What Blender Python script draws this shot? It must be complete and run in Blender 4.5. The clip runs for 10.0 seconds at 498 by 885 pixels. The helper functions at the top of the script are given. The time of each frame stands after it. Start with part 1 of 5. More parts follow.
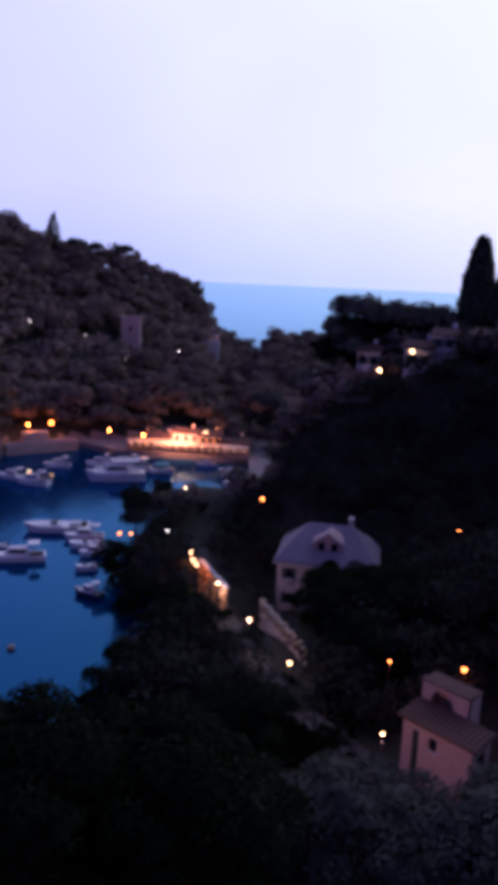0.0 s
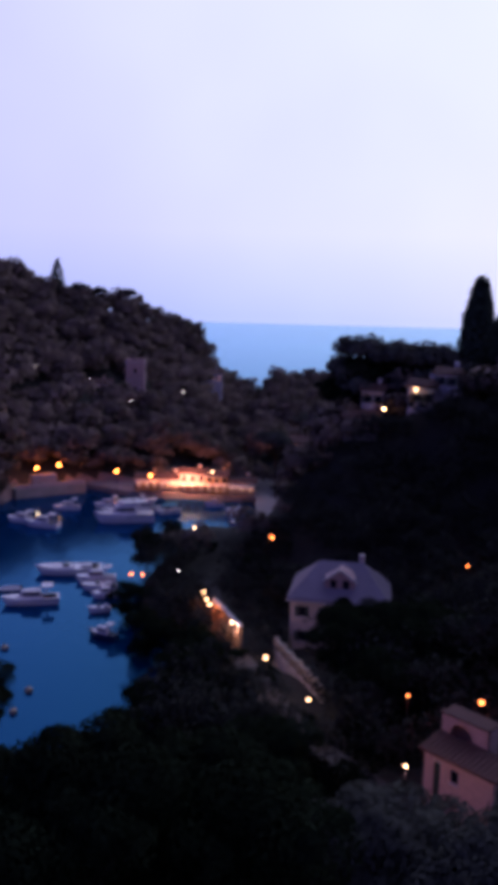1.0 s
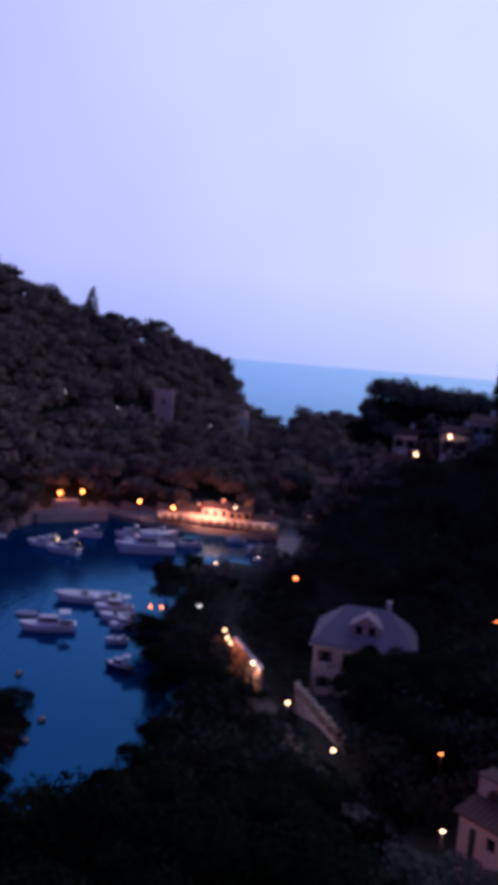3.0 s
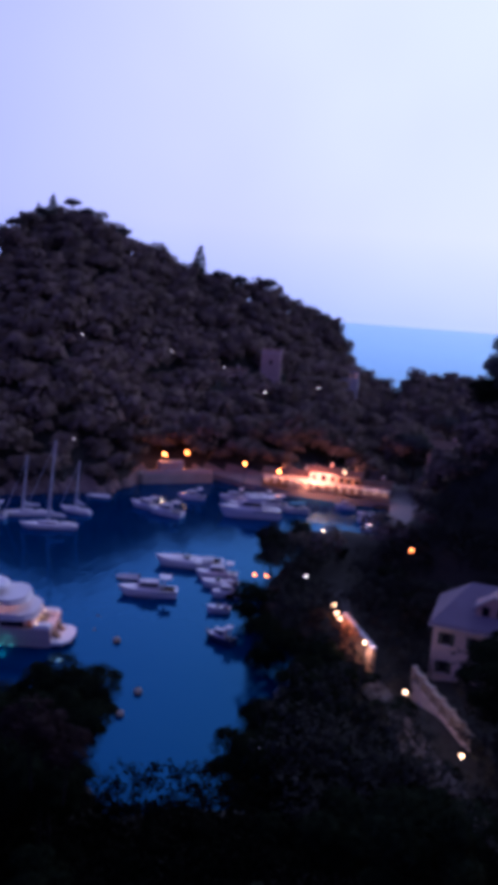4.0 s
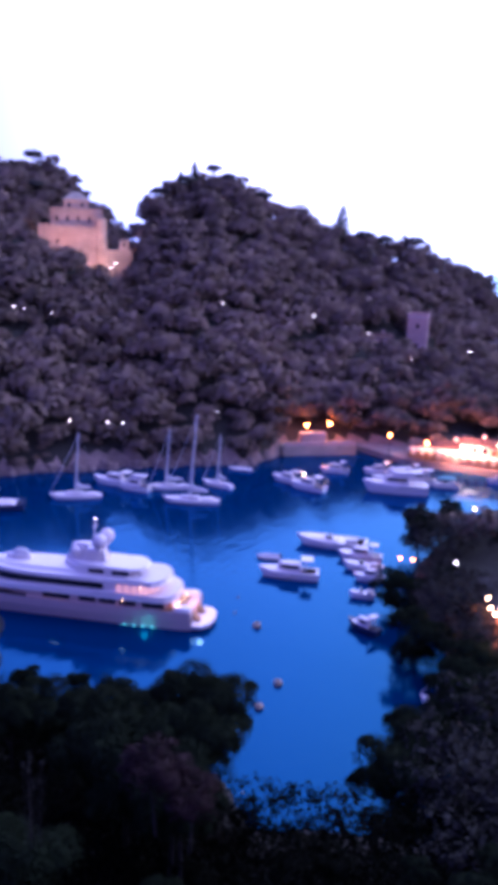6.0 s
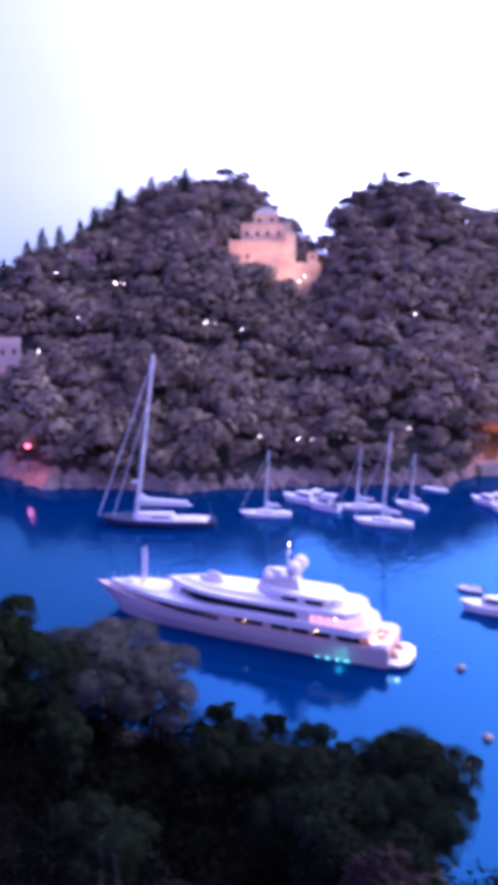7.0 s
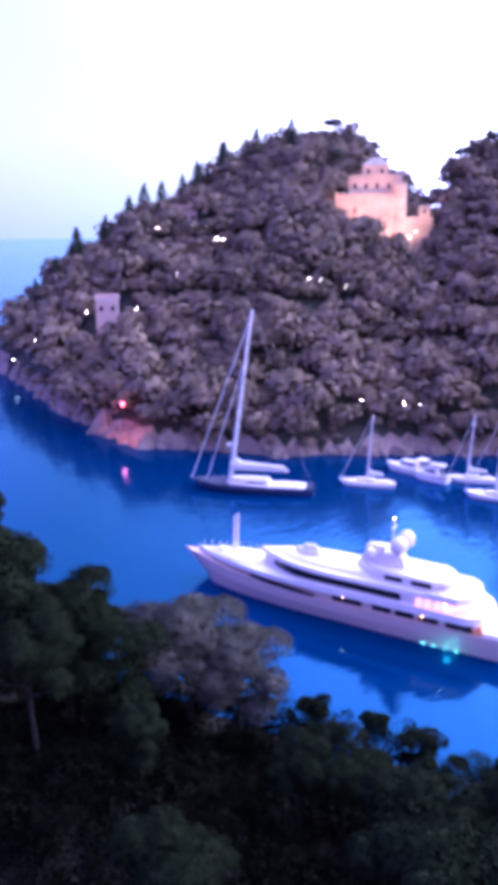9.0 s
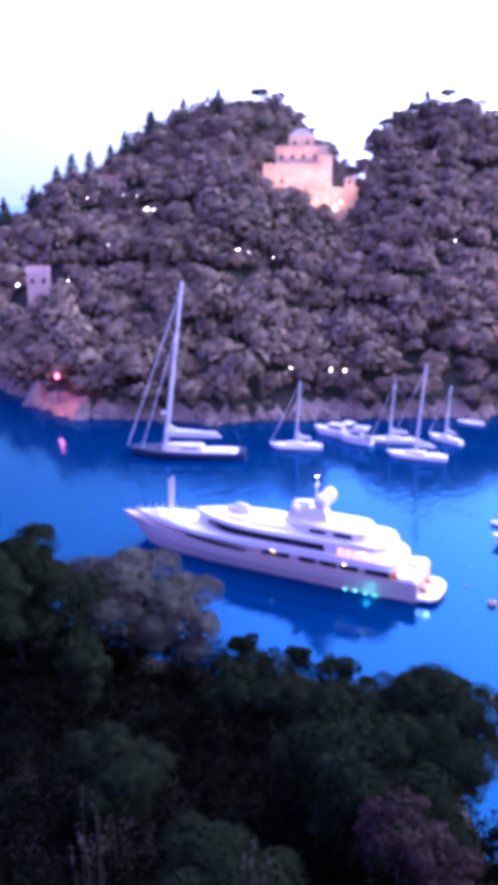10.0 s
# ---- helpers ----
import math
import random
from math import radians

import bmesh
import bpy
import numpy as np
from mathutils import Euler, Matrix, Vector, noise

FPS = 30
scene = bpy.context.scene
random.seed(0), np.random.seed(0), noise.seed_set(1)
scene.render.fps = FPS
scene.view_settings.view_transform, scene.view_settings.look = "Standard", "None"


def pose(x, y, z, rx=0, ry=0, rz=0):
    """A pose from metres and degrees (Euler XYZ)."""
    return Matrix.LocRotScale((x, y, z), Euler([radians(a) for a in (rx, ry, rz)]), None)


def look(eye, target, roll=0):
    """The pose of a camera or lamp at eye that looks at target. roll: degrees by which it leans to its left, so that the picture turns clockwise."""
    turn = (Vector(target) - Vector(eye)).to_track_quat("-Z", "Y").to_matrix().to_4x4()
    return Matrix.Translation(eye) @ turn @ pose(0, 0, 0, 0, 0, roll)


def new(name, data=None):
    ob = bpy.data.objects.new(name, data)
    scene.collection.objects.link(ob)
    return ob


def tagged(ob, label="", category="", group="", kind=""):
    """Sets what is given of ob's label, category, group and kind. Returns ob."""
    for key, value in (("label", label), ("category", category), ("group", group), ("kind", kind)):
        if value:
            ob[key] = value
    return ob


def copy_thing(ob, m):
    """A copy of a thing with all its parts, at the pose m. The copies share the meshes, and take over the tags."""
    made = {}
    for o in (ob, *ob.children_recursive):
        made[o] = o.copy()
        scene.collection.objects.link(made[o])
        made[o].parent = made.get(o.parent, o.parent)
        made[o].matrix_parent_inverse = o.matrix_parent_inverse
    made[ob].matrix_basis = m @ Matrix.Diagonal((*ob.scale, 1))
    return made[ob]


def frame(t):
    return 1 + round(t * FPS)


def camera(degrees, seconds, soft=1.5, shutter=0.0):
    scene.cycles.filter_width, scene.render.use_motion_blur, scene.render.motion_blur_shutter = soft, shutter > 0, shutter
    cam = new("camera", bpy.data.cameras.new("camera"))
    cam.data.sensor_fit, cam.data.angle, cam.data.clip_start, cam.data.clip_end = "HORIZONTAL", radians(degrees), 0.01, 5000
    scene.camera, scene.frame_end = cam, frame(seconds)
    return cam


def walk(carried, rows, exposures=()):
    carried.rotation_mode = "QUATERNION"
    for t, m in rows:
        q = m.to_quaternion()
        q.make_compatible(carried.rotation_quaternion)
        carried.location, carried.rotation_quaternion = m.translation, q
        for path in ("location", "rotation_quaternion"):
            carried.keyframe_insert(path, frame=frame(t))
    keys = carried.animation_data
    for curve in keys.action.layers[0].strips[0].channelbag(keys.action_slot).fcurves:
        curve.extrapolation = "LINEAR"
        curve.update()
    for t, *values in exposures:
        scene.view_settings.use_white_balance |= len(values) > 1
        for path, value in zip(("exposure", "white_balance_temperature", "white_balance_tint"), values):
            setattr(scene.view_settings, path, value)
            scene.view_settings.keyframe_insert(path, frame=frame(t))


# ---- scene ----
# ---- camera and walk ----
cam = camera(34.97, 10.0, soft=8.0, shutter=0.3)
ROWS = [  # seconds, x, y, z, yaw, pitch, roll
    (0.0, 0.10, 0.17, 44.91, 3.75, -11.86, -2.48),
    (0.5, -0.56, -0.21, 45.40, 4.39, -11.42, -1.66),
    (1.0, -1.05, -2.11, 45.64, 3.90, -9.12, -1.45),
    (1.5, -1.45, -4.21, 46.72, 1.90, -6.53, -2.14),
    (2.0, -1.97, -4.72, 47.02, 2.28, -5.63, -4.05),
    (3.5, -3.51, 3.23, 43.94, 8.59, -7.75, -4.45),
    (4.0, -4.36, 7.82, 43.20, 13.08, -9.63, -4.28),
    (4.5, -4.63, 11.14, 42.45, 16.53, -11.12, -3.25),
    (5.0, -5.08, 13.21, 42.34, 18.76, -12.24, -1.85),
    (6.5, -7.11, 12.79, 45.49, 28.77, -13.12, -1.53),
    (7.0, -10.03, 16.23, 45.40, 36.89, -12.59, 0.29),
    (7.5, -13.96, 20.79, 43.95, 44.19, -11.63, 1.38),
    (8.0, -16.98, 24.11, 43.12, 47.43, -12.64, 1.28),
    (8.5, -17.50, 24.51, 42.93, 47.48, -14.16, 0.78),
    (9.0, -15.35, 22.48, 43.14, 44.27, -15.11, 0.49),
    (9.5, -12.65, 20.18, 43.43, 41.69, -15.97, 0.04),
    (10.0, -10.84, 18.67, 44.30, 39.56, -17.37, 0.59),
]
EXPOSURES = [(0.0, -0.2, 5800, 24), (1.0, -0.3, 5800, 24), (2.0, -0.55, 5500, 24), (3.5, -0.5, 5500, 26), (4.5, 0.12, 4950, 34), (5.2, 0.6, 4950, 36),
             (6.5, 1.8, 5450, 40), (7.5, 2.3, 5650, 37), (8.5, 2.5, 5650, 32), (10.0, 2.7, 5550, 36)]
walk(cam, [(t, pose(x, y, z, 0, 0, yaw) @ pose(0, 0, 0, pitch) @ pose(0, 0, 0, 0, roll) @ pose(0, 0, 0, 90))
           for t, x, y, z, yaw, pitch, roll in ROWS], EXPOSURES)

# ---- dusk sky: bright western glow over the sea, deeper blue overhead and behind ----
world = bpy.data.worlds.new("dusk_sky")
scene.world = world
world.use_nodes = True
wn, wl = world.node_tree.nodes, world.node_tree.links
wn.clear()
w_out = wn.new("ShaderNodeOutputWorld")
w_bg = wn.new("ShaderNodeBackground")
w_co = wn.new("ShaderNodeTexCoord")
w_sky = wn.new("ShaderNodeTexSky")
w_sky.sky_type = "NISHITA"
w_sky.sun_disc = False
w_sky.sun_elevation = radians(2.0)
w_sky.sun_rotation = radians(25)
w_sky.altitude = 40
w_dot = wn.new("ShaderNodeVectorMath")
w_dot.operation = "DOT_PRODUCT"
w_dot.inputs[1].default_value = Vector((0.30, 0.90, 0.32)).normalized()
w_ramp = wn.new("ShaderNodeValToRGB")
ramp = w_ramp.color_ramp
ramp.elements[0].position, ramp.elements[0].color = 0.0, (0.035, 0.036, 0.17, 1)
ramp.elements[1].position, ramp.elements[1].color = 1.0, (0.97, 1.02, 1.12, 1)
e = ramp.elements.new(0.45)
e.color = (0.085, 0.090, 0.36, 1)
e = ramp.elements.new(0.66)
e.color = (0.14, 0.165, 0.225, 1)
e = ramp.elements.new(0.74)
e.color = (0.225, 0.25, 0.365, 1)
e = ramp.elements.new(0.80)
e.color = (0.53, 0.56, 0.96, 1)
e = ramp.elements.new(0.90)
e.color = (0.74, 0.76, 1.10, 1)
w_map = wn.new("ShaderNodeMapRange")
w_map.inputs["From Min"].default_value, w_map.inputs["From Max"].default_value = -1.0, 1.0
w_sep = wn.new("ShaderNodeSeparateXYZ")
w_hz = wn.new("ShaderNodeMapRange")
w_hz.inputs["From Min"].default_value, w_hz.inputs["From Max"].default_value = 0.0, 0.10
w_hz.inputs["To Min"].default_value, w_hz.inputs["To Max"].default_value = 1.0, 0.0
w_hmix = wn.new("ShaderNodeMix")
w_hmix.data_type, w_hmix.blend_type = "RGBA", "MULTIPLY"
w_hmix.inputs["B"].default_value = (0.74, 0.84, 1.0, 1)
w_noise = wn.new("ShaderNodeTexNoise")
w_noise.inputs["Scale"].default_value = 2.2
w_noise.inputs["Detail"].default_value = 3
w_cl = wn.new("ShaderNodeMapRange")
w_cl.inputs["From Min"].default_value, w_cl.inputs["From Max"].default_value = 0.3, 0.7
w_cl.inputs["To Min"].default_value, w_cl.inputs["To Max"].default_value = 0.93, 1.07
w_mul = wn.new("ShaderNodeMix")
w_mul.data_type, w_mul.blend_type = "RGBA", "MULTIPLY"
w_mul.inputs["Factor"].default_value = 1.0
w_add = wn.new("ShaderNodeMix")
w_add.data_type, w_add.blend_type = "RGBA", "ADD"
w_add.inputs["Factor"].default_value = 0.006
wl.new(w_co.outputs["Generated"], w_dot.inputs[0])
wl.new(w_dot.outputs["Value"], w_map.inputs["Value"])
wl.new(w_map.outputs["Result"], w_ramp.inputs["Fac"])
wl.new(w_co.outputs["Generated"], w_sep.inputs[0])
wl.new(w_sep.outputs["Z"], w_hz.inputs["Value"])
wl.new(w_hz.outputs["Result"], w_hmix.inputs["Factor"])
wl.new(w_ramp.outputs["Color"], w_hmix.inputs["A"])
wl.new(w_co.outputs["Generated"], w_noise.inputs["Vector"])
wl.new(w_noise.outputs["Fac"], w_cl.inputs["Value"])
wl.new(w_hmix.outputs["Result"], w_mul.inputs["A"])
wl.new(w_cl.outputs["Result"], w_mul.inputs["B"])
wl.new(w_mul.outputs["Result"], w_add.inputs["A"])
wl.new(w_sky.outputs["Color"], w_add.inputs["B"])
wl.new(w_add.outputs["Result"], w_bg.inputs["Color"])
wl.new(w_bg.outputs["Background"], w_out.inputs["Surface"])
w_bg.inputs["Strength"].default_value = 1.1

# Added soft fill from behind right; the sky's own glow lies ahead.
sun = new("dusk_fill_sun", bpy.data.lights.new("dusk_fill_sun", "SUN"))
sun.data.energy, sun.data.angle, sun.data.color = 0.12, radians(40), (1.0, 0.82, 0.80)
sun.matrix_world = look((90, -40, 80), (-120, 200, 0))

# ---- materials ----
def material(name, color, rough=0.7, metal=0.0, vary=0.25, scale=1.0, bump=0.0, spots=None, island=0.0, per_object=0.0):
    """A surface with two scales of variation: large stains and fine grain, in metres."""
    m = bpy.data.materials.new(name)
    m.use_nodes = True
    n, l = m.node_tree.nodes, m.node_tree.links
    b = n["Principled BSDF"]
    b.inputs["Roughness"].default_value, b.inputs["Metallic"].default_value = rough, metal
    co = n.new("ShaderNodeTexCoord")
    big, fine = n.new("ShaderNodeTexNoise"), n.new("ShaderNodeTexNoise")
    big.inputs["Scale"].default_value, big.inputs["Detail"].default_value = 0.35 * scale, 4
    fine.inputs["Scale"].default_value, fine.inputs["Detail"].default_value = 5.0 * scale, 3
    l.new(co.outputs["Object"], big.inputs["Vector"])
    l.new(co.outputs["Object"], fine.inputs["Vector"])
    ad = n.new("ShaderNodeMath")
    ad.operation = "ADD"
    l.new(big.outputs["Fac"], ad.inputs[0])
    l.new(fine.outputs["Fac"], ad.inputs[1])
    last = ad
    if island or per_object:
        src = n.new("ShaderNodeNewGeometry" if island else "ShaderNodeObjectInfo")
        k = n.new("ShaderNodeMath")
        k.operation = "MULTIPLY_ADD"
        k.inputs[1].default_value = island or per_object
        l.new(src.outputs["Random Per Island" if island else "Random"], k.inputs[0])
        l.new(ad.outputs[0], k.inputs[2])
        last = k
    mr = n.new("ShaderNodeMapRange")
    mr.inputs["From Min"].default_value, mr.inputs["From Max"].default_value = 0.6, 1.4 + island + per_object
    l.new(last.outputs[0], mr.inputs["Value"])
    mix = n.new("ShaderNodeMix")
    mix.data_type = "RGBA"
    mix.inputs["A"].default_value = (*[c * (1 - vary) for c in color], 1)
    mix.inputs["B"].default_value = (*[min(1, c * (1 + vary)) for c in (spots or color)], 1)
    l.new(mr.outputs["Result"], mix.inputs["Factor"])
    l.new(mix.outputs["Result"], b.inputs["Base Color"])
    if bump:
        bp = n.new("ShaderNodeBump")
        bp.inputs["Strength"].default_value, bp.inputs["Distance"].default_value = 0.6, bump
        l.new(ad.outputs[0], bp.inputs["Height"])
        l.new(bp.outputs["Normal"], b.inputs["Normal"])
    return m


def soft_crown(m, gloss=0.15):
    """Shades leaf sprays with the direction of the crown's lobe that they sit on."""
    n, l = m.node_tree.nodes, m.node_tree.links
    at = n.new("ShaderNodeAttribute")
    at.attribute_name = "lobe"
    tr = n.new("ShaderNodeVectorTransform")
    tr.vector_type, tr.convert_from, tr.convert_to = "NORMAL", "OBJECT", "WORLD"
    l.new(at.outputs["Vector"], tr.inputs["Vector"])
    l.new(tr.outputs["Vector"], n["Principled BSDF"].inputs["Normal"])
    n["Principled BSDF"].inputs["Specular IOR Level"].default_value = gloss
    return m


def glow(name, color, strength):
    m = bpy.data.materials.new(name)
    m.use_nodes = True
    b = m.node_tree.nodes["Principled BSDF"]
    b.inputs["Base Color"].default_value = (0.8, 0.8, 0.8, 1)
    b.inputs["Emission Color"].default_value = (*color, 1)
    b.inputs["Emission Strength"].default_value = strength
    return m


# Far woods: the pale veil of distant haze is put into this leaf colour.
M_LEAF_HAZE = material("holm_oak_leaves_hazed", (0.094, 0.090, 0.066), 0.85, vary=0.45, scale=0.035, spots=(0.29, 0.205, 0.155), island=0.12)
# Oak leaves near the viewpoint, their dusk shade put into a near-black colour.
M_LEAF_NEAR_SHADE = material("near_leaves_shaded", (0.004, 0.006, 0.004), 0.85, vary=0.6, scale=0.3, spots=(0.016, 0.024, 0.012), island=0.6)
# Oak leaves by the lane, coloured between the near shade and the far haze.
M_LEAF_LANE_SHADE = material("lane_leaves_half_shaded", (0.016, 0.018, 0.016), 0.85, vary=0.45, scale=0.2, spots=(0.040, 0.040, 0.032), island=0.3)
# Undergrowth and low trees: the slope's shade is painted in, darkest of the leaves.
M_LEAF_SCRUB_SHADE = material("scrub_leaves_shaded", (0.002, 0.003, 0.002), 0.9, vary=0.5, scale=0.25, spots=(0.005, 0.006, 0.004), island=0.6)
M_LEAF_OLIVE = material("olive_leaves", (0.036, 0.038, 0.033), 0.75, vary=0.4, scale=0.4, spots=(0.080, 0.078, 0.066), island=0.5)
M_LEAF_RED = material("reddish_leaves", (0.024, 0.012, 0.013), 0.75, vary=0.4, scale=0.5, island=0.5)
# Pine colour is raised as well, to carry the haze over ridge and slope.
M_PINE = material("pine_needles", (0.065, 0.068, 0.056), 0.8, vary=0.4, scale=0.4, spots=(0.12, 0.115, 0.09), island=0.5)
M_CYPRESS = material("cypress_foliage", (0.045, 0.060, 0.042), 0.8, vary=0.4, scale=0.6, island=0.4)
for leaf_mat in (M_LEAF_HAZE, M_LEAF_NEAR_SHADE, M_LEAF_LANE_SHADE, M_LEAF_SCRUB_SHADE, M_LEAF_OLIVE, M_LEAF_RED, M_PINE, M_CYPRESS):
    soft_crown(leaf_mat, 0.02 if leaf_mat in (M_LEAF_NEAR_SHADE, M_LEAF_SCRUB_SHADE) else 0.12)
M_BARK = material("bark", (0.010, 0.008, 0.007), 0.9, vary=0.4, scale=3, bump=0.04)
M_SOIL = material("hill_soil", (0.020, 0.017, 0.015), 0.95, vary=0.4, scale=0.3, spots=(0.026, 0.025, 0.018), bump=0.3)
M_ROCK = material("coast_rock", (0.13, 0.095, 0.085), 0.9, vary=0.5, scale=0.6, spots=(0.27, 0.19, 0.165), bump=0.3)
M_STONE = material("castle_stone", (0.42, 0.34, 0.26), 0.9, vary=0.3, scale=0.8, spots=(0.50, 0.42, 0.32), bump=0.06)
M_PINK = material("pink_render_wall", (0.60, 0.41, 0.36), 0.9, vary=0.22, scale=0.5, bump=0.02)
M_CREAM = material("cream_render_wall", (0.72, 0.60, 0.50), 0.9, vary=0.2, scale=0.5, bump=0.02)
M_OCHRE = material("ochre_render_wall", (0.50, 0.32, 0.18), 0.9, vary=0.25, scale=0.5, bump=0.02)
M_PALE = material("pale_render_wall", (0.68, 0.64, 0.62), 0.85, vary=0.15, scale=0.5, bump=0.02)
M_SLATE = material("slate_roof", (0.22, 0.18, 0.22), 0.75, vary=0.3, scale=1.2, per_object=0.5, bump=0.02)
M_TILE = material("terracotta_roof", (0.11, 0.05, 0.04), 0.85, vary=0.35, scale=1.0, bump=0.05)
M_SHUTTER = material("green_shutter", (0.03, 0.06, 0.045), 0.6, vary=0.2)
M_PAVE = material("quay_paving", (0.22, 0.19, 0.19), 0.8, vary=0.25, scale=1.0, bump=0.02)
M_ROAD = material("lane_paving", (0.04, 0.034, 0.038), 0.85, vary=0.3, scale=1.0, bump=0.02)
M_WHITE = material("white_gelcoat", (0.84, 0.78, 0.77), 0.22, vary=0.05, scale=0.4)
M_CABIN = material("boat_superstructure", (0.80, 0.74, 0.73), 0.3, vary=0.06, scale=0.5)
M_HULLGREY = material("yacht_hull_paint", (0.66, 0.47, 0.43), 0.2, vary=0.05, scale=0.2)
M_NAVY = material("navy_hull_paint", (0.03, 0.04, 0.09), 0.2, vary=0.15)
M_TEAK = material("teak_deck", (0.34, 0.22, 0.13), 0.7, vary=0.3, scale=2.0)
M_TINT = material("tinted_glass", (0.012, 0.014, 0.022), 0.06, vary=0.2)
M_ALU = material("mast_alloy", (0.74, 0.72, 0.70), 0.35, 0.2, vary=0.08)
M_WIRE = material("rigging_wire", (0.45, 0.44, 0.45), 0.4, 0.6, vary=0.1)
M_SAIL = material("furled_sailcloth", (0.72, 0.70, 0.68), 0.8, vary=0.1, scale=2)
M_TEAL = material("teal_canopy", (0.10, 0.38, 0.42), 0.8, vary=0.15)
M_BUOY = material("weathered_buoy", (0.42, 0.32, 0.22), 0.6, vary=0.3, scale=3)
M_IRON = material("dark_iron", (0.03, 0.03, 0.035), 0.5, 0.5, vary=0.2)
M_AWNING = material("cream_awning", (0.72, 0.60, 0.48), 0.8, vary=0.12)
G_WARM = glow("warm_lamp_glass", (1.0, 0.2, 0.022), 45.0)
G_AMBER = glow("amber_lamp_glass", (1.0, 0.22, 0.03), 10.0)
G_LAMP = glow("street_lamp_glass", (1.0, 0.55, 0.22), 14.0)
G_COOL = glow("cool_lamp_glass", (1.0, 0.85, 0.7), 6.0)
G_ROOM = glow("lit_saloon", (1.0, 0.40, 0.2), 0.25)
G_REST = glow("lit_terrace_front", (1.0, 0.40, 0.15), 9.0)
G_RED = glow("red_beacon_glass", (1.0, 0.08, 0.10), 2.5)
G_GREEN = glow("yellow_green_lamp_glass", (0.55, 0.75, 0.08), 1.2)
G_TEAL = glow("underwater_light", (0.10, 0.95, 0.75), 1.6)


def water_material():
    """Deep water: a blue body under a blue-tinted reflecting skin that Fresnel's law weighs, ruffled by wind."""
    m = bpy.data.materials.new("harbour_water")
    m.use_nodes = True
    n, l = m.node_tree.nodes, m.node_tree.links
    n.remove(n["Principled BSDF"])
    body, skin, mix, fr = n.new("ShaderNodeBsdfDiffuse"), n.new("ShaderNodeBsdfGlossy"), n.new("ShaderNodeMixShader"), n.new("ShaderNodeFresnel")
    body.inputs["Color"].default_value = (0.0, 0.023, 0.084, 1)
    # Sky reflections are coloured blue here, paler towards grazing view.
    skin_tint = n.new("ShaderNodeMix")
    skin_tint.data_type = "RGBA"
    skin_tint.inputs["A"].default_value, skin_tint.inputs["B"].default_value = (0.05, 0.45, 0.95, 1), (0.66, 0.88, 1.0, 1)
    l.new(fr.outputs["Fac"], skin_tint.inputs["Factor"])
    l.new(skin_tint.outputs["Result"], skin.inputs["Color"])
    fr.inputs["IOR"].default_value = 1.6
    geo = n.new("ShaderNodeNewGeometry")
    mp = n.new("ShaderNodeMapping")
    mp.inputs["Scale"].default_value = (1.0, 0.45, 1.0)
    mp.inputs["Rotation"].default_value = (0, 0, radians(-35))
    rip, swell, lane = n.new("ShaderNodeTexNoise"), n.new("ShaderNodeTexNoise"), n.new("ShaderNodeTexNoise")
    rip.inputs["Scale"].default_value, rip.inputs["Detail"].default_value = 0.9, 3
    swell.inputs["Scale"].default_value, swell.inputs["Detail"].default_value = 0.12, 2
    lane.inputs["Scale"].default_value, lane.inputs["Detail"].default_value = 0.012, 3
    for t in (rip, swell, lane):
        l.new(mp.outputs["Vector"], t.inputs["Vector"])
    l.new(geo.outputs["Position"], mp.inputs["Vector"])
    ad = n.new("ShaderNodeMath")
    ad.operation = "MULTIPLY_ADD"
    ad.inputs[1].default_value = 1.4
    l.new(swell.outputs["Fac"], ad.inputs[0])
    l.new(rip.outputs["Fac"], ad.inputs[2])
    bp = n.new("ShaderNodeBump")
    bp.inputs["Strength"].default_value, bp.inputs["Distance"].default_value = 0.30, 0.15
    l.new(ad.outputs[0], bp.inputs["Height"])
    for node in (skin, fr):
        l.new(bp.outputs["Normal"], node.inputs["Normal"])
    mr = n.new("ShaderNodeMapRange")
    mr.inputs["From Min"].default_value, mr.inputs["From Max"].default_value = 0.35, 0.65
    mr.inputs["To Min"].default_value, mr.inputs["To Max"].default_value = 0.06, 0.13
    l.new(lane.outputs["Fac"], mr.inputs["Value"])
    l.new(mr.outputs["Result"], skin.inputs["Roughness"])
    l.new(fr.outputs["Fac"], mix.inputs["Fac"])
    l.new(body.outputs["BSDF"], mix.inputs[1])
    l.new(skin.outputs["BSDF"], mix.inputs[2])
    l.new(mix.outputs["Shader"], n["Material Output"].inputs["Surface"])
    return m


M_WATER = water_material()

# ---- builders ----
rng = np.random.default_rng(7)


def thing(name, at, label, category, group="", kind=""):
    ob = new(name)
    ob.matrix_basis = at
    return tagged(ob, label, category, group, kind)


def part(name, bm, mat, parent=None, label="", at=None):
    me = bpy.data.meshes.new(name)
    bm.normal_update()
    bm.to_mesh(me)
    bm.free()
    me.materials.append(mat)
    ob = new(name, me)
    if at is not None:
        ob.matrix_basis = at
    if parent is not None:
        ob.parent = parent
    return tagged(ob, label) if label else ob


def mesh_part(name, verts, faces, mat, parent=None, smooth=False, label="", at=None):
    me = bpy.data.meshes.new(name)
    me.from_pydata([tuple(map(float, v)) for v in verts], [], faces)
    me.materials.append(mat)
    if smooth:
        me.shade_smooth()
    ob = new(name, me)
    if at is not None:
        ob.matrix_basis = at
    if parent is not None:
        ob.parent = parent
    return tagged(ob, label) if label else ob


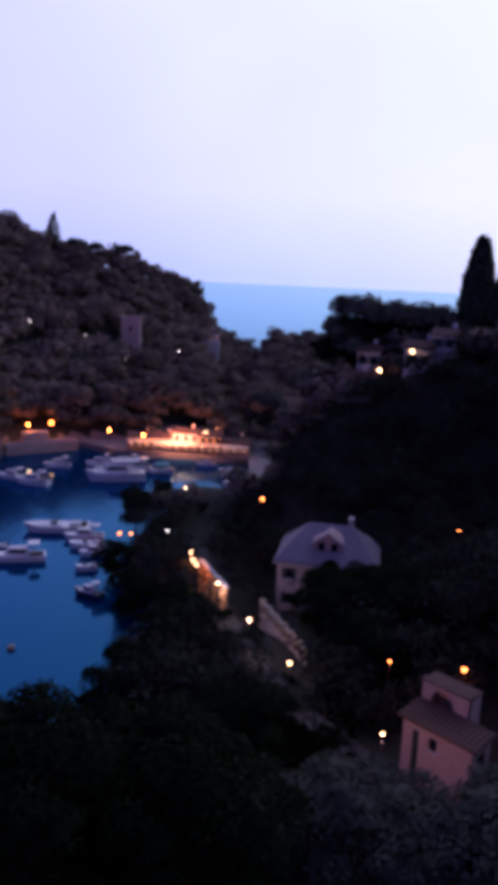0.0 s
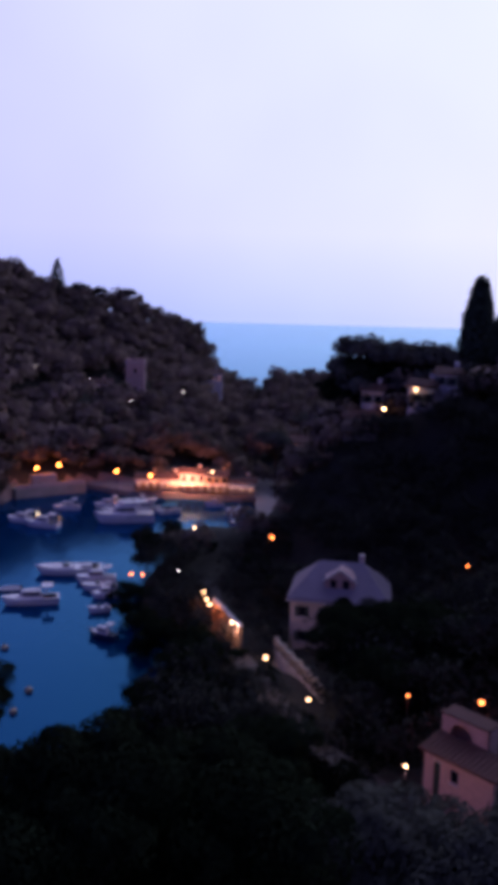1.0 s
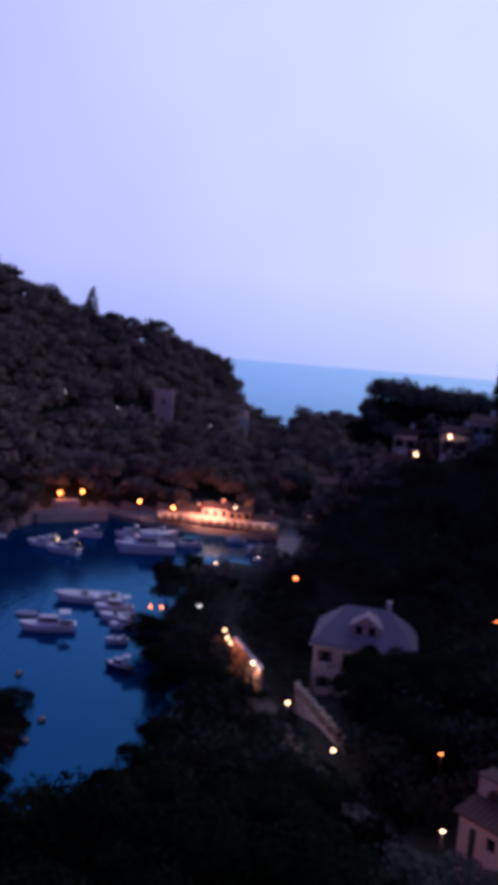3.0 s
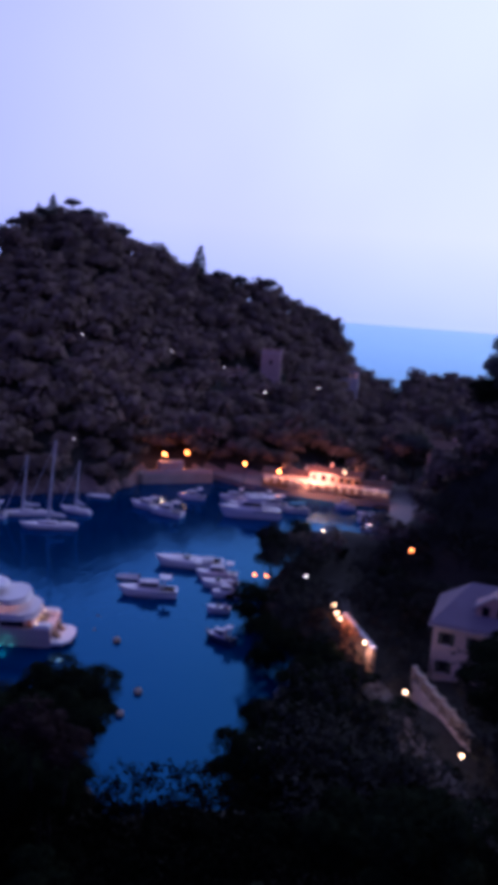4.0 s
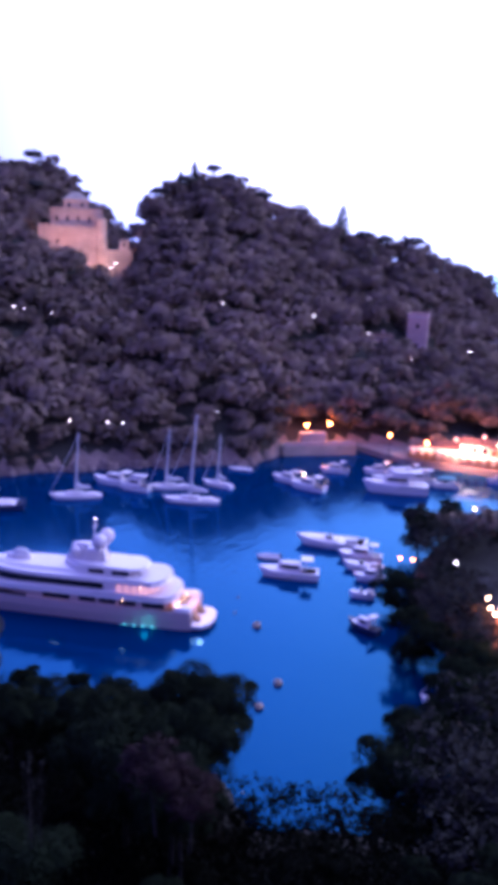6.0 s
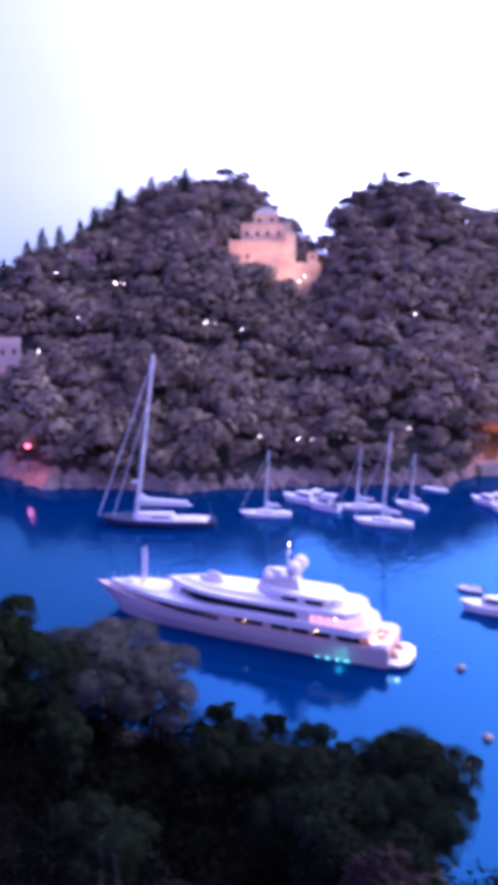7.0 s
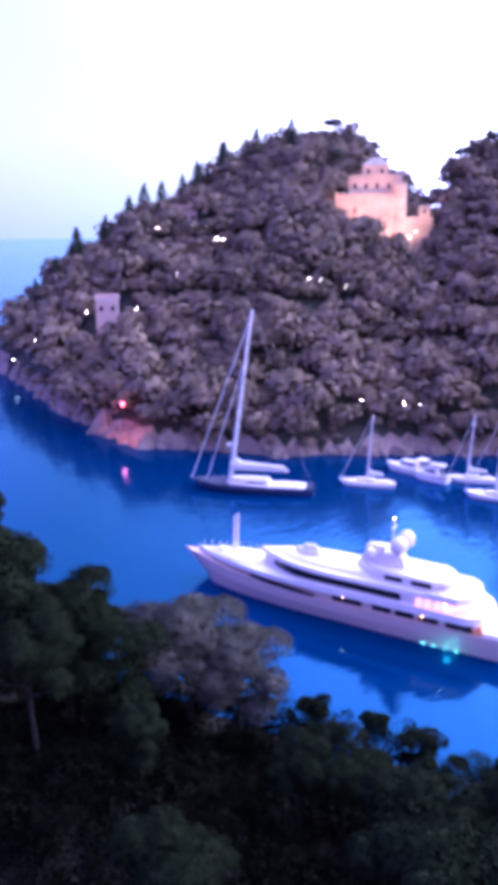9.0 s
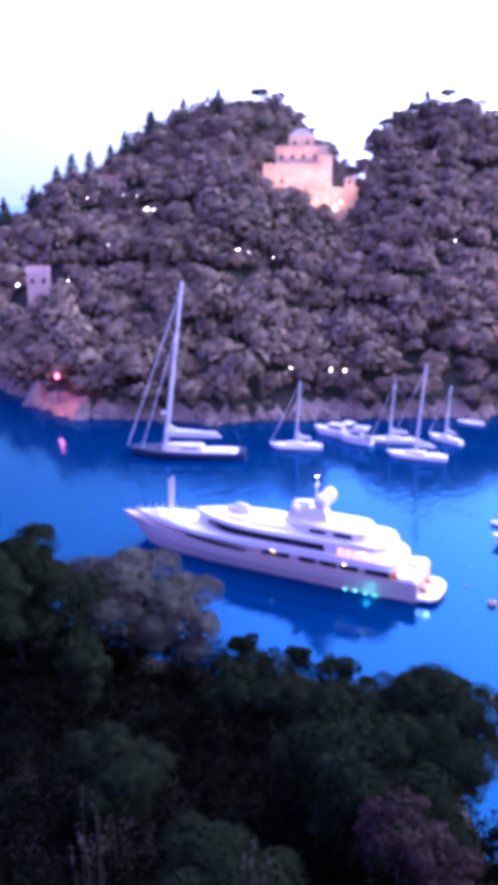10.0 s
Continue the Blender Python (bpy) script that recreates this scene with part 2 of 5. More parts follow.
def box(bm, x0, y0, z0, x1, y1, z1, bevel=0.0):
    r = bmesh.ops.create_cube(bm, size=1.0, matrix=Matrix.Translation(((x0 + x1) / 2, (y0 + y1) / 2, (z0 + z1) / 2)) @ Matrix.Diagonal((abs(x1 - x0), abs(y1 - y0), abs(z1 - z0), 1)))
    if bevel:
        es = list({e for v in r["verts"] for e in v.link_edges})
        bmesh.ops.bevel(bm, geom=es, offset=bevel, segments=2, affect="EDGES", profile=0.6)
    return bm


def slab(*a, **k):
    return box(bmesh.new(), *a, **k)


def rod(bm, a, b, r0, r1=None, seg=8):
    a, b = Vector(a), Vector(b)
    d = b - a
    m = Matrix.Translation((a + b) / 2) @ d.to_track_quat("Z", "Y").to_matrix().to_4x4()
    bmesh.ops.create_cone(bm, cap_ends=True, segments=seg, radius1=r0, radius2=r0 if r1 is None else r1, depth=d.length, matrix=m)
    return bm


def ball(bm, c, r, sub=2, squash=1.0):
    bmesh.ops.create_icosphere(bm, subdivisions=sub, radius=r, matrix=Matrix.Translation(c) @ Matrix.Diagonal((1, 1, squash, 1)))
    return bm


def prism(bm, outline, z0, z1, shrink=1.0, cx=0.0, cy=0.0):
    """A solid from a plan outline; its top is drawn in towards (cx, cy)."""
    lo = [bm.verts.new((x, y, z0)) for x, y in outline]
    hi = [bm.verts.new((cx + (x - cx) * shrink, cy + (y - cy) * shrink, z1)) for x, y in outline]
    k = len(outline)
    for i in range(k):
        bm.faces.new((lo[i], lo[(i + 1) % k], hi[(i + 1) % k], hi[i]))
    bm.faces.new(hi)
    bm.faces.new(lo[::-1])
    return bm


def facing(p, q):
    """Degrees of the heading from p to q."""
    return math.degrees(math.atan2(q[1] - p[1], q[0] - p[0]))


# ---- the lie of the land ----
HUB = (-5.0, 10.0)
AZ = [-8, -1, 1, 5, 9, 12, 15, 20, 23, 30, 37, 42, 49, 52, 56.7, 60.4, 62]
SHORE = [210, 208, 204, 200, 196, 196, 196, 190, 175, 172, 168, 166, 174, 178, 212, 272, 290]
AZ_TOP = [-8, -2, 1, 3, 3.9, 4.9, 5.7, 6.4, 7.1, 8.0, 9.4, 10.7, 12.4, 14.8, 17.4, 20, 23.2, 26.4, 29.4, 31.2, 31.9, 33.4, 36, 38.3, 40.4, 43, 45.4, 47.5, 51, 55.4, 57.6, 59.6, 61, 62.5]
R_TOP = [375, 375, 385, 395, 400, 400, 400, 400, 400, 395, 385, 346, 336, 331, 331, 331, 331, 331, 326, 321, 318, 330, 340, 342, 340, 335, 330, 320, 304, 289, 281, 274, 273, 300]
Z_TOP = [4, 3, 0.5, 1, 3, 7, 11, 16, 27, 35, 38, 38, 45, 47, 50, 54, 64, 72, 64, 56, 44, 50, 67, 74, 74, 69, 61, 53, 44, 30, 20, 12, 4, -6]
COAST_Y = [55, 75, 90, 101, 113, 127, 142, 152, 159, 182, 188]
COAST_X = [-16, -13, -13, -20, -27, -29, -26, -22, -11, -9, -20]
BAY_X = [-140, -100, -75, -60, -45, -29, -25, -14]
BAY_Y = [30, 48, 58, 67, 71, 69, 61, 61]
KNOLL = [(0, -20, 43), (0, -4, 38), (-6, 10, 29), (-14, 24, 20), (8, 27, 19), (30, 20, 34), (11, 46, 12), (8.3, 51, 10), (1.6, 63, 7.5), (-2.6, 77, 5), (-7.5, 92, 2.5), (-14, 40, 10),
         (6, 96, 3.6), (22, 60, 18), (40, 70, 30), (24, 107, 8.5), (-15, 130, 2), (-8, 160, 2), (22, 160, 26), (10, 138, 24), (20, 136, 30), (25, 134, 33), (45, 140, 38), (16, 122, 16), (10, 190, 4), (18, 225, 11), (4, 240, 3), (-30, 46, 6), (-50, 42, 9), (-52, 60, 2.5), (-35, 62, 2), (-75, 25, 16), (70, 100, 50), (60, 200, 40), (-8, 181, 0.6), (-12, 197, 0.6), (-7, 166, 0.8), (-9, 190, 0.8), (-7, 174, 0.8), (-10, 205, 1.0), (-11, 106, 1.8), (-9, 114, 2.2), (-13, 116, 1.6)]
KN = np.array(KNOLL, float)


def smooth(t):
    t = np.clip(t, 0, 1)
    return t * t * (3 - 2 * t)


def wave(x, y):
    return (np.sin(x * 0.11 + 1.3 * np.sin(y * 0.07)) + np.sin(y * 0.13 + 1.7 * np.sin(x * 0.05 + 1)) + 0.6 * np.sin(x * 0.31 + y * 0.23)) / 2.6


def headland(x, y):
    dx, dy = x - HUB[0], y - HUB[1]
    az, r = np.degrees(np.arctan2(-dx, dy)), np.hypot(dx, dy)
    r0, r1, h = np.interp(az, AZ, SHORE), np.interp(az, AZ_TOP, R_TOP), np.interp(az, AZ_TOP, Z_TOP)
    u = (r - r0) / np.maximum(r1 - r0, 1)
    lip = np.where(az > 22, 2.2, 2.0) * smooth((r - r0 + 2) / 4)
    rise = lip + (h - lip) * np.where(u > 0, np.clip(u, 0, 1) ** 0.92, 0)
    back = h * (1 - smooth((r - r1 - 8) / 90)) - 6 * smooth((r - r1 - 60) / 60)
    z = np.where(r < r1, rise, back) + wave(x, y) * 2.0 * smooth(u * 4) * smooth((1.05 - u) * 5)
    z = np.where(r < r0, -4 + 4 * smooth((r - r0 + 6) / 6), z)
    return np.where((az > 62) | (az < -60), -4, z)


def near_land(x, y):
    d2 = (x[..., None] - KN[:, 0]) ** 2 + (y[..., None] - KN[:, 1]) ** 2 + 4
    w = 1 / d2 ** 1.6
    z = (w * KN[:, 2]).sum(-1) / w.sum(-1)
    shore = np.where(y > 50, x - np.interp(y, COAST_Y, COAST_X), np.where(x > -14, 99.0, -99.0))
    inside = np.maximum(shore, np.interp(x, BAY_X, BAY_Y) - y)
    k = smooth((inside + 1) / 5)
    return np.where(inside > -4, -4 + (z + 4) * k + wave(x, y) * 0.5 * k, -4)


def land(x, y):
    x, y = np.asarray(x, float), np.asarray(y, float)
    return np.maximum(headland(x, y), near_land(x, y))


def land1(x, y):
    return float(land(np.array([x]), np.array([y]))[0])

# ---- sea and land ----
def build_sea():
    bm = bmesh.new()
    ring = [bm.verts.new((4900 * math.cos(a), 4900 * math.sin(a), 0)) for a in np.linspace(0, 2 * math.pi, 96, endpoint=False)]
    bm.faces.new(ring)
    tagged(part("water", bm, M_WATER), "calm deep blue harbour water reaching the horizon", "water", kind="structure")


def build_ground():
    xs, ys = np.arange(-330, 131, 2.5), np.arange(-60, 471, 2.5)
    gx, gy = np.meshgrid(xs, ys)
    gz = land(gx, gy)
    nx, ny = len(xs), len(ys)
    v = np.stack([gx, gy, gz], -1).reshape(-1, 3)
    i = (np.arange(ny - 1)[:, None] * nx + np.arange(nx - 1)).ravel()
    f = np.stack([i, i + 1, i + nx + 1, i + nx], 1)
    me = bpy.data.meshes.new("ground")
    me.from_pydata(v.tolist(), [], f.tolist())
    me.materials.append(M_SOIL)
    me.materials.append(M_ROCK)
    zc = v[f].mean(1)[:, 2]
    me.polygons.foreach_set("material_index", ((zc < 2.4) & (v[f].mean(1)[:, 1] > 100) & (v[f].mean(1)[:, 0] < -30)).astype(np.int32))
    me.shade_smooth()
    tagged(new("ground", me), "wooded rocky headland and harbour slopes of soil and stone", "ground", kind="structure")


build_sea()
build_ground()

# ---- trees ----
def leaf_cloud(blobs, count, size, seed, flat=0.35, skin=0.72, whole=0.5):
    """Leaf sprays on the skins of overlapping lobes: (n, 5, 3), four corners and the way out of the crown there."""
    r = np.random.default_rng(seed)
    b = np.array(blobs, float)
    area = (b[:, 3] * b[:, 4])
    k = r.choice(len(b), count, p=area / area.sum())
    d = r.normal(size=(count, 3))
    d /= np.linalg.norm(d, axis=1)[:, None]
    d[:, 2] = np.where(d[:, 2] < -flat, -d[:, 2], d[:, 2])
    rad = b[k, 3][:, None] * (skin + (1.08 - skin) * r.random((count, 1)))
    c = b[k, :3] + d * rad * np.stack([np.ones(count), np.ones(count), b[k, 4]], 1)
    n = d + r.normal(scale=0.3, size=(count, 3))
    n /= np.linalg.norm(n, axis=1)[:, None]
    t = np.cross(n, r.normal(size=(count, 3)))
    t /= np.linalg.norm(t, axis=1)[:, None] + 1e-9
    s = np.cross(n, t)
    a = size * (0.6 + 0.8 * r.random((count, 1)))
    bend = n * a * 0.25
    mid = (b[:, :3] * area[:, None]).sum(0) / area.sum()
    out = c - mid
    out /= np.linalg.norm(out, axis=1)[:, None] + 1e-9
    tuft = np.sin(c[:, [1, 2, 0]] * 3.1 + 2 * np.sin(c[:, [2, 0, 1]] * 1.7 + seed)) * (0.75 - 0.65 * whole)
    up = d * (1 - whole * 0.6) + out * whole + tuft + (0, 0, 0.3)
    up /= np.linalg.norm(up, axis=1)[:, None]
    return np.stack([c + t * a, c + s * a * 0.55 + bend, c - t * a, c - s * a * 0.55 + bend, up], 1)


def quads_mesh(name, q, mat):
    n = len(q)
    me = bpy.data.meshes.new(name)
    me.vertices.add(n * 4)
    me.vertices.foreach_set("co", q[:, :4].reshape(-1).astype(np.float32))
    me.loops.add(n * 4)
    me.loops.foreach_set("vertex_index", np.arange(n * 4, dtype=np.int32))
    me.polygons.add(n)
    me.polygons.foreach_set("loop_start", np.arange(0, n * 4, 4, dtype=np.int32))
    me.update(calc_edges=True)
    lobe = me.attributes.new("lobe", "FLOAT_VECTOR", "FACE")
    lobe.data.foreach_set("vector", q[:, 4].reshape(-1).astype(np.float32))
    me.materials.append(mat)
    return me


def clumped(lobes, count, g):
    """Adds small clumps that stand out of the skins of the main lobes."""
    extra = []
    for _ in range(count):
        x, y, z, r, f = lobes[g.integers(len(lobes))]
        d = g.normal(size=3)
        d /= np.linalg.norm(d)
        q = r * (0.26 + 0.2 * g.random())
        extra.append((x + d[0] * r * 0.9, y + d[1] * r * 0.9, z + (abs(d[2]) * 0.8 - 0.15) * r * f, q, 0.8))
    return lobes + extra


def oak_lobes(seed, r=3.6, h=7.0):
    g = np.random.default_rng(seed)
    out = [(0, 0, h * 0.55, r * 0.75, 0.8)]
    for i in range(8):
        a = i * 2.4 + g.random()
        d = r * (0.35 + 0.35 * g.random())
        out.append((d * math.cos(a), d * math.sin(a), h * (0.35 + 0.45 * g.random()), r * (0.34 + 0.22 * g.random()), 0.85))
    return clumped(out, 14, g)


def tall_lobes(seed, r=4.2, h=13.0):
    g = np.random.default_rng(seed)
    out = [(0, 0, h * 0.70, r * 0.62, 0.95)]
    for i in range(13):
        a = i * 2.4 + g.random()
        d = r * (0.30 + 0.42 * g.random())
        out.append((d * math.cos(a), d * math.sin(a), h * (0.42 + 0.46 * g.random()), r * (0.26 + 0.2 * g.random()), 0.85))
    return clumped(out, 34, g)


def pine_lobes(seed, r=4.6, h=11.0):
    g = np.random.default_rng(seed)
    out = [(0, 0, h * 0.82, r * 0.62, 0.8)]
    for i in range(10):
        a = i * 0.66 + g.random() * 0.4
        d = r * (0.40 + 0.25 * g.random())
        out.append((d * math.cos(a), d * math.sin(a), h * (0.70 + 0.14 * g.random()), r * (0.34 + 0.16 * g.random()), 0.85))
    return out


def cypress_lobes(seed, r=1.2, h=11.0, taper=0.62):
    g = np.random.default_rng(seed)
    out = []
    for i in range(12):
        u = i / 11
        rr = r * (0.55 + 0.6 * math.sin(math.pi * min(1, 0.2 + u * 0.72))) * (1.0 - taper * u * u)
        out.append((g.normal() * 0.12, g.normal() * 0.12, h * (0.08 + 0.86 * u), rr, 1.5))
    return out


def limb_mesh(lobes, h, r0, lean=0.3, fork=0.45):
    bm = bmesh.new()
    top = Vector((lean, lean * 0.5, h * fork))
    rod(bm, (0, 0, -1.2), top * 0.5, r0, r0 * 0.8, 7)
    rod(bm, top * 0.5, top, r0 * 0.8, r0 * 0.6, 7)
    for x, y, z, _, _ in lobes[:7]:
        mid = top.lerp(Vector((x, y, z)), 0.55) + Vector((0, 0, -0.25))
        rod(bm, top, mid, r0 * 0.45, r0 * 0.28, 6)
        rod(bm, mid, (x, y, z), r0 * 0.28, r0 * 0.1, 5)
    return bm


def tree_kind(name, lobes, count, size, leaf, h, r0, label, category="tree", fork=0.45, seed=1, flat=0.35):
    root = thing(name, pose(0, 0, 0), label, category)
    part("trunk", limb_mesh(lobes, h, r0, fork=fork), M_BARK, root)
    crown = new("crown", quads_mesh("crown", leaf_cloud(lobes, count, size, seed, flat), leaf))
    crown.parent = root
    return root


def plant(kind, spots, group=""):
    """Sets the built tree at the first spot and copies of it at the others: x, y, z, scale, turn."""
    first = True
    for x, y, z, s, turn in spots:
        if z is None:
            z = land1(x, y)
        m = pose(x, y, z, 0, 0, turn)
        if first:
            kind.matrix_basis = m @ Matrix.Diagonal((s, s, s, 1))
            tagged(kind, group=group)
            first = False
        else:
            c = copy_thing(kind, m)
            c.scale = (s, s, s)
            tagged(c, group=group)


def scatter(area, step, seed, low=0.8, keep=None):
    """Spots on a jittered lattice over the land."""
    g = np.random.default_rng(seed)
    x0, x1, y0, y1 = area
    gx, gy = np.meshgrid(np.arange(x0, x1, step), np.arange(y0, y1, step * 0.9))
    gx = gx + (np.arange(gx.shape[0]) % 2)[:, None] * step / 2 + g.uniform(-0.32, 0.32, gx.shape) * step
    gy = gy + g.uniform(-0.32, 0.32, gy.shape) * step
    x, y = gx.ravel(), gy.ravel()
    z = land(x, y)
    ok = z > low
    if keep is not None:
        ok &= keep(x, y, z)
    return x[ok], y[ok], z[ok]


def woods(name, x, y, z, protos, mat, seed, lo, hi, label):
    """Uncounted trees as one mesh: each is a turned, scaled set of leaf sprays."""
    g = np.random.default_rng(seed)
    out = []
    for i in range(len(x)):
        q = protos[g.integers(len(protos))]
        a, s, sz = g.random() * 6.28, lo + (hi - lo) * g.random() ** 1.7, g.uniform(0.7, 1.2)
        c, sn = math.cos(a) * s, math.sin(a) * s
        w = np.empty_like(q)
        w[..., 0] = q[..., 0] * c - q[..., 1] * sn
        w[..., 1] = q[..., 0] * sn + q[..., 1] * c
        w[..., 2] = q[..., 2] * s * sz
        w[:, :4] += (x[i], y[i], z[i] - 0.8)
        out.append(w)
    ob = new(name, quads_mesh(name, np.concatenate(out), mat))
    return tagged(ob, label, "trees", kind="stuff")


HOUSES = [(-167.5, 234.5, 12), (-162.4, 216.7, 2.5), (-151.5, 226.2, 3.5), (-173.5, 223.5, 8), (-154.1, 237.6, 8), (-172, 240, 8), (-166, 233, 5), (-193, 150, 9), (-228, 211, 8), (-221, 205, 7), (-58, 258, 8), (-56, 248, 6), (-66, 243, 6), (-187, 146, 6), (-68, 250, 7), (-1, 209, 8), (9.3, 139, 4), (11.6, 142, 3), (20, 136, 4), (24, 135, 3), (4.5, 98, 9), (-1, 85, 5), (0.5, 77, 4.5), (2, 70, 3), (-2, 196, 5), (11, 48, 8), (-28, 194, 9), (-40, 194, 6), (-17, 194, 7), (-62, 190, 12), (-38, 312, 7)]


PATH_LIGHTS = ((-84.4, 239, 28.8, 0.34), (-40.8, 256.8, 19.9, 0.42), (-54, 237.4, 18.7, 0.3), (-69, 245.5, 24.5, 0.34), (-149.2, 171.2, 32.6, 0.2), (-141.6, 173.2, 31.4, 0.3), (-140.4, 176.2, 30.8, 0.24), (-136, 180.9, 29.4, 0.22), (-179.7, 164.3, 31.7, 0.3),
               (-215, 186.9, 43.6, 0.3), (-207.3, 195, 44.6, 0.3), (-203, 197, 44.6, 0.24), (-192.2, 190.8, 40.5, 0.5), (-190.6, 192.2, 40.2, 0.36), (-194.4, 144.6, 22.1, 0.4), (-178.2, 148.9, 23.8, 0.3), (-214.6, 140.5, 13.2, 0.4), (-229.1, 141.5, 6.0, 0.36), (-222, 138.5, 3.5, 0.2),
               (-101.8, 212.3, 32.7, 0.28), (-107.2, 149.4, 9.8, 0.28), (-101.1, 154.9, 9.2, 0.3), (-98.5, 156.6, 9.1, 0.24), (-82.6, 170.4, 11.1, 0.2), (-151, 231, 40.5, 0.4), (-150, 232.5, 42, 0.4))


def clear_of(x, y, z):
    ok = np.ones(len(x), bool)
    for lx, ly, lz, _ in PATH_LIGHTS:
        d = math.hypot(lx - HUB[0], ly - HUB[1])
        ok &= np.hypot(x - lx - (HUB[0] - lx) * 3.0 / d, y - ly - (HUB[1] - ly) * 3.0 / d) > 3.6
    for hx, hy, hr in HOUSES:
        ok &= np.hypot(x - hx, y - hy) > hr
    return ok


def on_headland(x, y, z):
    dx, dy = x - HUB[0], y - HUB[1]
    az, r = np.degrees(np.arctan2(-dx, dy)), np.hypot(dx, dy)
    r1 = np.interp(az, AZ_TOP, R_TOP)
    return clear_of(x, y, z) & (r < r1 + 14) & (r > np.interp(az, AZ, SHORE) + np.where(az < 16, 10, 0.5)) & (az > -9) & (r > 150)


def on_right_slope(x, y, z):
    return clear_of(x, y, z) & (x > np.interp(y, COAST_Y, COAST_X) + 2.5) & (y > 52) & (y < 235) & (x < 75) & (np.abs(x - np.interp(y, [50, 63, 77, 92, 105, 122], [8.3, 0.5, -4, -8.5, -11.5, -16])) > 2.6) & ((y < 138) | (x > -4))


far_oaks = [leaf_cloud(oak_lobes(s), 330, 0.52, s, skin=0.9, whole=0.95) for s in range(9)]
hx, hy, hz = scatter((-270, 30, 120, 430), 4.7, 3, 1.0, on_headland)
BACK_TREES = [(-72, 196), (-67, 199), (-62, 201), (-57, 203), (-52, 204), (-47, 205), (-44, 207), (-65, 203), (-60, 206), (-55, 207), (-50, 208), (-70, 201), (-37, 201), (-30, 201), (-23, 201), (-17, 200), (-74, 202), (-69, 206), (-64, 209), (-58, 211), (-52, 213), (-46, 214), (-70, 198), (-40, 205), (-33, 206), (-26, 206), (-19, 205), (-12, 203), (-12, 210), (-7, 203), (-6, 197), (4, 201), (8, 205), (6, 195), (10, 192), (9, 186)]
hx, hy = np.append(hx, [p[0] for p in BACK_TREES]), np.append(hy, [p[1] for p in BACK_TREES])
hz = land(hx, hy)
woods("hillside_woods", hx, hy, hz, far_oaks, M_LEAF_HAZE, 4, 0.7, 1.55, "dense dark evergreen oak and pine woods on the headland")
sx, sy, sz = scatter((-260, -40, 100, 290), 2.7, 8, 0.3, lambda x, y, z: clear_of(x, y, z) & (z < 4.5) & (np.hypot(x - HUB[0], y - HUB[1]) > 150) & (np.degrees(np.arctan2(HUB[0] - x, y - HUB[1])) > 17) & (headland(x, y) > 0.3) & ((np.abs(np.degrees(np.arctan2(HUB[0] - x, y - HUB[1])) - 51.5) > 3.5) | (np.hypot(x - HUB[0], y - HUB[1]) > 188)))
woods("shore_scrub", sx, sy, sz, far_oaks, M_LEAF_HAZE, 9, 0.28, 0.6, "low dark scrub along the rocky shore")
rx, ry, rz = scatter((-28, 80, 56, 240), 3.8, 5, 0.4, on_right_slope)
SLOPE_FILL = [(15, 130), (20, 124), (17, 127), (22, 129), (11, 132), (26, 127), (13, 124), (9, 126), (24, 122), (18, 119), (29, 124), (13, 116), (8, 112), (12, 112), (17, 113)]
rx, ry = np.append(rx, [p[0] for p in SLOPE_FILL]), np.append(ry, [p[1] for p in SLOPE_FILL])
rz = land(rx, ry)
near_half = ry < 133
lane_oaks = [leaf_cloud(oak_lobes(s + 40, 3.4, 6.4), 800, 0.17, s + 40) for s in range(5)]
woods("lane_woods", rx[near_half], ry[near_half], rz[near_half], lane_oaks, M_LEAF_LANE_SHADE, 6, 0.8, 1.35, "evergreen trees beside the village lane, leaf colour partly shaded")
woods("slope_woods", rx[~near_half], ry[~near_half], rz[~near_half], far_oaks, M_LEAF_HAZE, 6, 0.7, 1.3, "dark evergreen trees on the village slope")

# trees that stand out: umbrella pines and cypresses along the ridge, oaks and olives near the viewpoint
pine = tree_kind("umbrella_pine", pine_lobes(2), 1500, 0.34, M_PINE, 11, 0.32, "dark umbrella pine with a flat crown on the ridge", fork=0.62, seed=11, flat=0.2)
PINES = [(-216, 276, None, 0.9, 10), (-205, 287, None, 0.75, 80), (-196, 252, None, 0.7, 40), (-176, 283, None, 0.85, 20), (-168, 290, None, 0.9, 140), (-160, 297, None, 0.85, 250), (-152, 305, None, 0.8, 60), (-146, 307, None, 0.75, 100), (-133, 312, None, 0.8, 200),
         (-119, 320, None, 0.8, 300), (-96, 327, None, 0.8, 33), (-88, 329, None, 0.85, 77), (-78, 336, None, 0.95, 150), (-66, 372, None, 0.7, 210), (-60, 388, None, 0.7, 280), (-56, 402, None, 0.7, 15)]
plant(pine, [(x, y, land1(x, y) + 0.5 * s, s, a) for x, y, _, s, a in PINES], "ridge pines")
stone_pine = tree_kind("umbrella_pine", pine_lobes(5, 5.4, 12.5), 3000, 0.42, M_PINE, 12.5, 0.38, "broad dark umbrella pine above the village houses", fork=0.6, seed=12, flat=0.2)
plant(stone_pine, [(8.2, 150.5, 25, 1.1, 0), (10.5, 149.5, 28.5, 1.1, 70), (16.5, 149, 27, 1.15, 140), (21.5, 148.5, 27.5, 1.1, 200), (26, 148, 26, 1.1, 280), (10, 147, 24, 0.9, 30), (20, 146, 24, 1.0, 310), (-7.8, 200, 5, 0.9, 60), (0, 218, 7, 0.95, 150)], "slope pines")
cypress = tree_kind("cypress", cypress_lobes(1, 2.0), 1300, 0.3, M_CYPRESS, 11, 0.16, "slim dark cypress on the headland ridge", fork=0.5, seed=3, flat=2)
